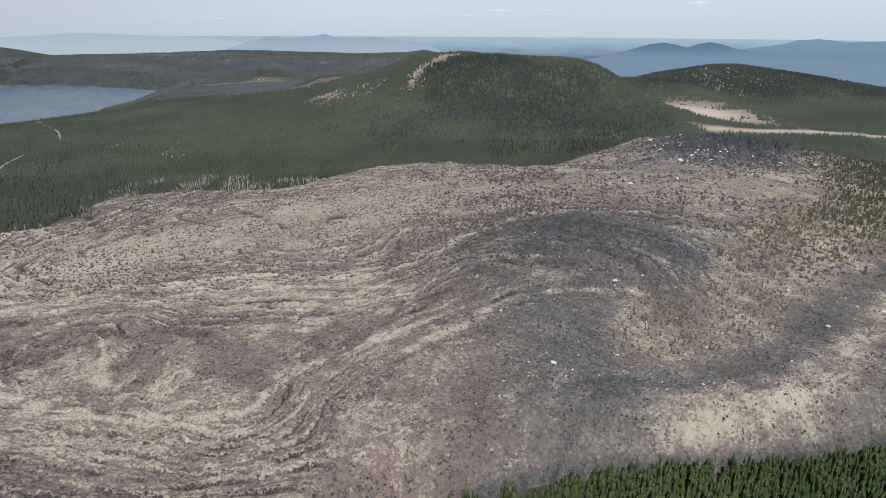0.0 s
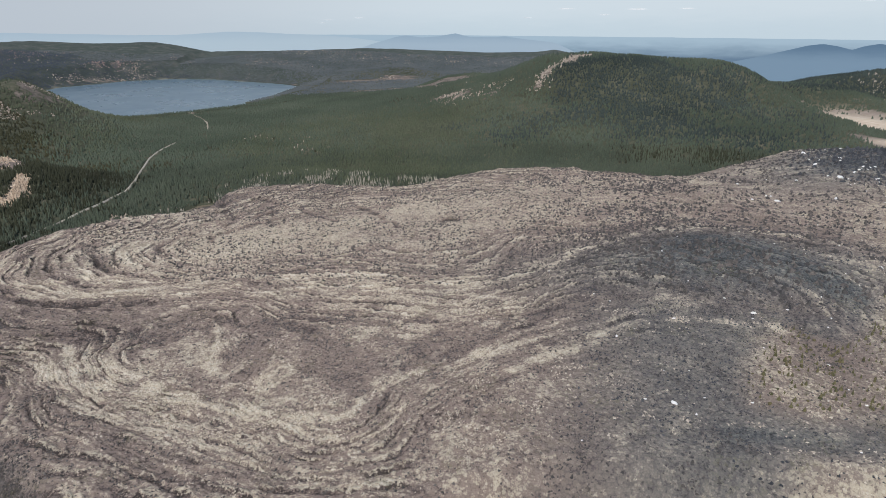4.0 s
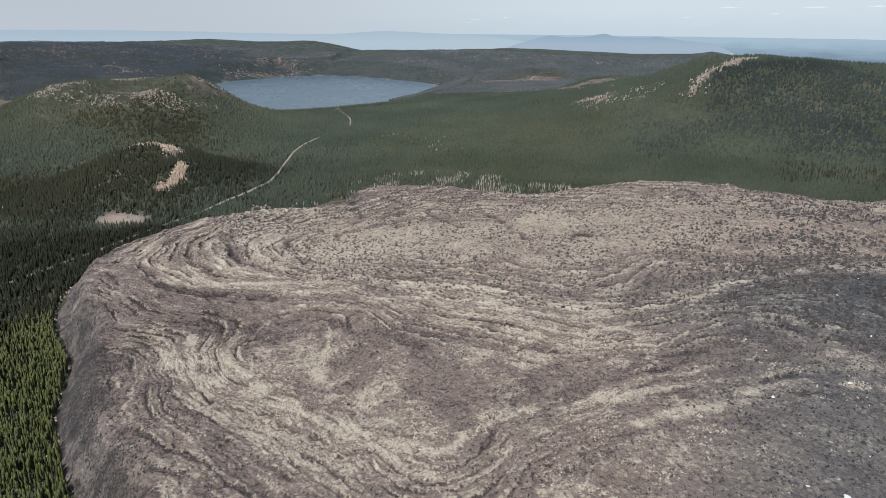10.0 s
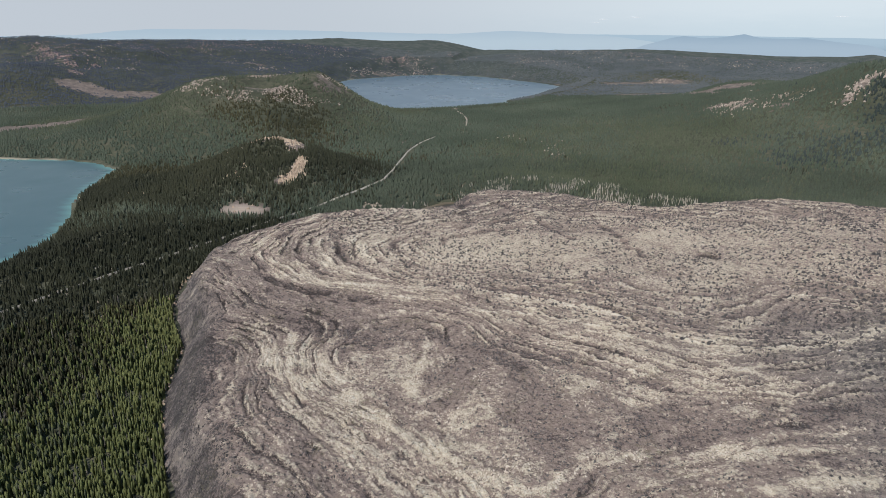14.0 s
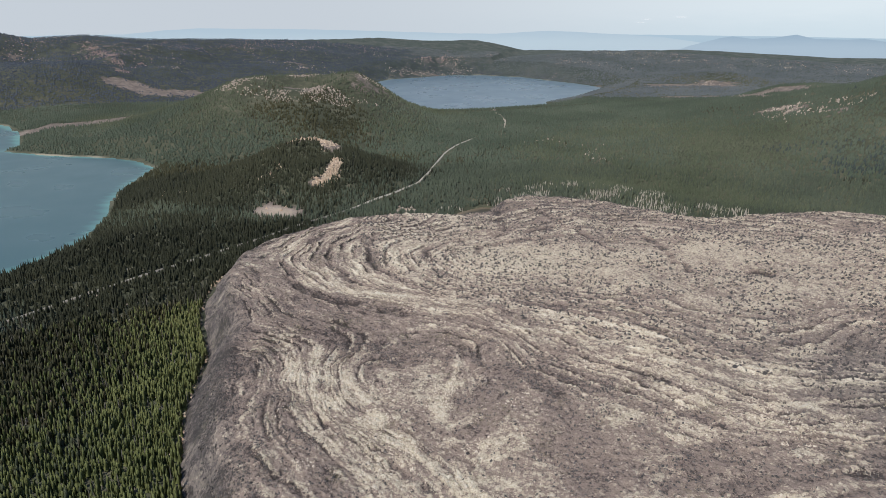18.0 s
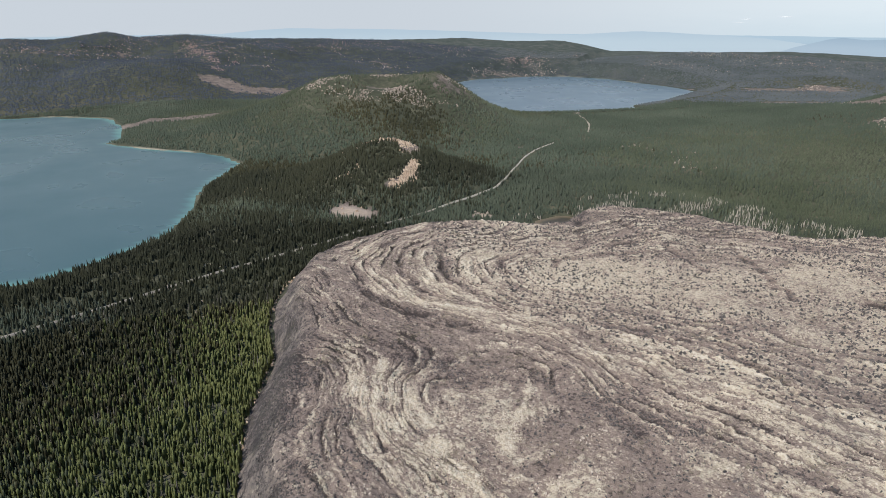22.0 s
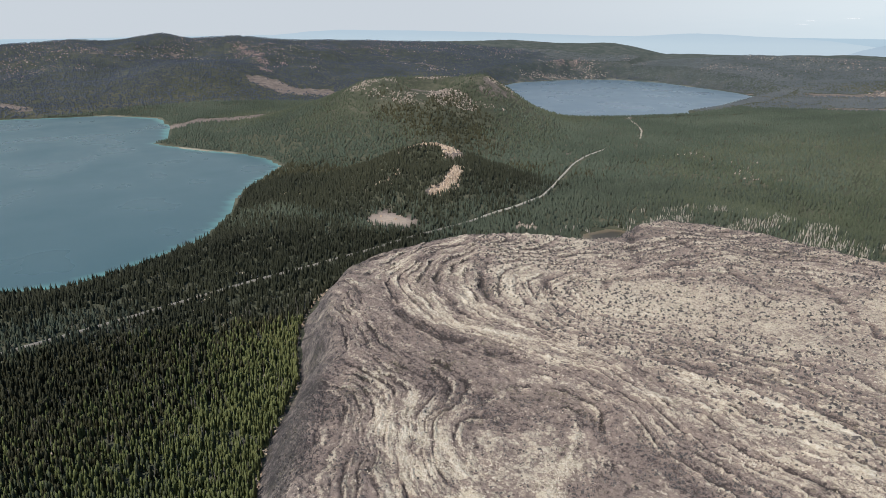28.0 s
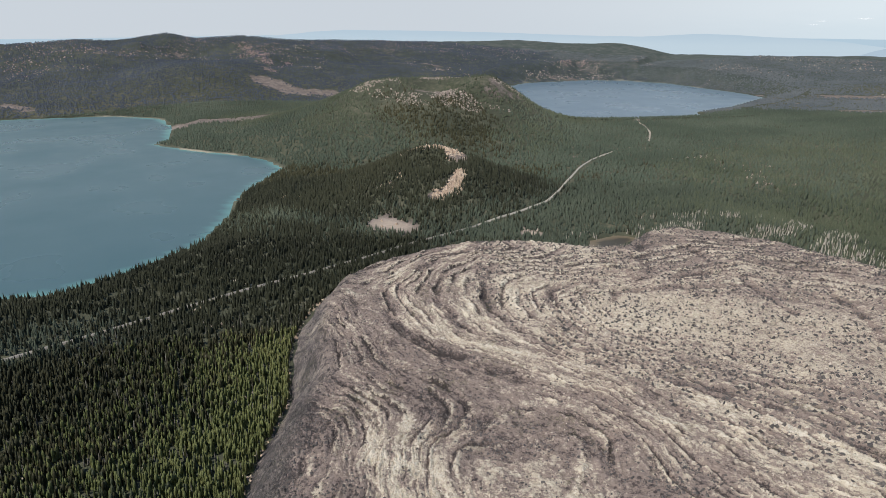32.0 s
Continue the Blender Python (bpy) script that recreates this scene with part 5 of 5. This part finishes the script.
sx, sy = near_spots([(-3072, 826, 60, 40), (-3028, 1017, 60, 40), (-2551, 1363, 40, 30), (-2676, 1906, 60, 50), (-2484, 1964, 50, 50)]
                    + [(-1627, 3521, 60, 50), (-1431, 3460, 60, 40), (-1255, 3488, 60, 50), (-987, 3465, 60, 40), (-922, 3722, 60, 40), (-744, 3652, 70, 70), (-885, 2810, 40, 50), (-600, 2170, 50, 60), (-2416, 2702, 60, 50), (-2313, 2901, 50, 60), (-2596, 2570, 60, 30), (-1738, 3144, 60, 40), (-1629, 3544, 60, 40), (-2312, 2022, 60, 40), (-2290, 2870, 30, 40), (-2900, 1450, 80, 40)])
blocks("pale_rocks", sx, sy, 3.6, M_PALE, "pale and pinkish cliffs and scree on the far rim", False)
sx, sy = near_spots([(-3017, 1252, 36, 70), (-2930, 1252, 40, 80), (-2844, 1250, 36, 60), (-2740, 1225, 30, 50), (-2640, 1215, 26, 36), (-2700, 1300, 24, 36), (-2520, 1150, 30, 24), (-2360, 2860, 40, 60), (-2420, 2780, 36, 50)])
blocks("pale_rocks", sx, sy, 4.2, M_PINK, "reddish cliffs and scree on the caldera rim", False)
sx, sy = scatter(2400, 3900, 0.0035, 5, 98)
ok = ease(850, 300, along(sx, sy, RIM)[0]) * (0.35 + 1.3 * fbm(sx, sy, 170, 3, 42.0)) > 0.2 + 0.5 * rng.random(len(sx))
blocks("pale_rocks", sx[ok], sy[ok], 3.3, M_PINK, "scattered pinkish rocks over the wooded rim", False)
sx, sy = near_spots(line_spots([(35, 1739), (-17, 1700), (-57, 1619), (-94, 1554), (-104, 1490)], 13, 22) + [(-355, 1700, 34, 90), (-335, 1640, 34, 70), (-268, 1620, 40, 50), (-235, 1655, 12, 30), (-190, 1612, 14, 40)])
blocks("pale_rocks", sx, sy, 3.4, M_PALE, "pale grey cliffs and outcrops on the forested mountain", False)
sx, sy = near_spots(line_spots([(-2390, 2480), (-2340, 2640), (-2290, 2800), (-2200, 2930)], 22, 12))
blocks("pale_rocks", sx, sy, 4.0, M_PALE, "pale rocks along the far lake shore", False)
sx, sy = scatter(1500, 2700, 0.011, -42, -12)
ok = (0.9 * blob(sx, sy, 790, 1900, 150, 130) + 0.5 * blob(sx, sy, -30, 1770, 90, 40)) * (1 + fbm(sx, sy, 60, 2, 8.8)) > 0.3 + 0.7 * rng.random(len(sx))
blocks("pale_rocks", sx[ok], sy[ok], 3.6, M_PALE, "pale rocks scattered over the wooded hill", False)
edge_line = FLOW[1:7]
sx, sy = near_spots(line_spots(edge_line, 6.0, 7))
ok = inside(sx, sy, FLOW) > -14
blocks("pale_rocks", sx[ok], sy[ok], 1.8, M_TAN, "pale tan boulders along the foot of the lava", False)
sx, sy = near_spots([(float(x), float(y), 9, 8) for x, y in zip(rng.uniform(-640, -330, 60), rng.uniform(120, 520, 60))])
ok = inside(sx, sy, FLOW) < -25
blocks("pale_rocks", sx[ok], sy[ok], 1.5, M_PALE, "pale rocks between the pines", False)


# ---- single dark boulders and shrubs on the near lobe ----
def lump(name, label, category, group, material, flat, rough):
    bm = bmesh.new()
    bmesh.ops.create_icosphere(bm, subdivisions=1, radius=1.0)
    for vert in bm.verts:
        vert.co *= 1 - rough * rng.random()
        vert.co.x *= 1.25
        vert.co.z = vert.co.z * flat if vert.co.z > -0.5 else -0.5
    me = bpy.data.meshes.new(name)
    bm.to_mesh(me)
    bm.free()
    me.materials.append(material)
    return tagged(new(name, me), label, category, group)


def strew(kinds, x, y, low, high):
    z = flow_surface(x, y)[0]
    for n in range(len(x)):
        s = float(low + (high - low) * rng.random() ** 2)
        m = pose(float(x[n]), float(y[n]), float(z[n]) + 0.1 * s, 0, 0, float(rng.random() * 360)) @ Matrix.Scale(s, 4)
        if n < len(kinds):
            kinds[n].matrix_basis = m
        else:
            copy_thing(kinds[n % len(kinds)], m)


bx, by = scatter(170, 480, 0.02, -50, 60)
ok = (inside(bx, by, FLOW) > 14) & (inside(bx, by, PATCH) < -3) & (flow_surface(bx, by)[1] < 0.62)
bx, by = bx[ok][:240], by[ok][:240]
strew([lump("lava_boulder", "dark grey jagged lava boulder on the flow", "boulder", "dark boulders on the lava", M_ROCK_ONE, 0.8, 0.5) for _ in range(4)], bx, by, 0.6, 1.5)
bx, by = rng.uniform(100, 295, 1400), rng.uniform(320, 510, 1400)
ok = inside(bx, by, PATCH) > -2
bx, by = bx[ok][:300], by[ok][:300]
strew([lump("shrub", "low olive and brown shrub on pale pumice", "shrub", "shrubs on the pumice patch", M_SHRUB, 1.0, 0.35) for _ in range(4)], bx, by, 0.6, 1.3)


# ---- small clouds low over the horizon ----
def cloud(heading, z, wide):
    bm = bmesh.new()
    for n in range(14):
        s = (n - 6.5) / 7
        r = wide * 0.12 * (1.15 - abs(s)) * (0.6 + 0.7 * rng.random())
        m = pose(s * wide * 0.5, float(rng.normal(0, wide * 0.04)), float(rng.random() * wide * 0.015), 0, 0, 0) @ Matrix.Diagonal((r * 1.6, r, r * 0.28, 1.0))
        bmesh.ops.create_icosphere(bm, subdivisions=2, radius=1.0, matrix=m)
    for f in bm.faces:
        f.smooth = True
    me = bpy.data.meshes.new("cloud")
    bm.to_mesh(me)
    bm.free()
    me.materials.append(M_CLOUD)
    a = radians(heading)
    ob = tagged(new("cloud", me), "small thin white cloud low over the horizon", "cloud", "clouds over the horizon")
    ob.matrix_basis = pose(-48 - 4650 * math.sin(a), 87 + 4650 * math.cos(a), z, 0, 0, heading)
    return ob


for heading, z, wide in ((1.4, 372, 120), (-4.6, 365, 150), (-1.9, 331, 90), (4.7, 313, 80), (-8.6, 367, 110), (23, 283, 70), (19.8, 316, 90), (-21.4, 402, 160), (22.5, 303, 80)):
    cloud(heading, z, wide)
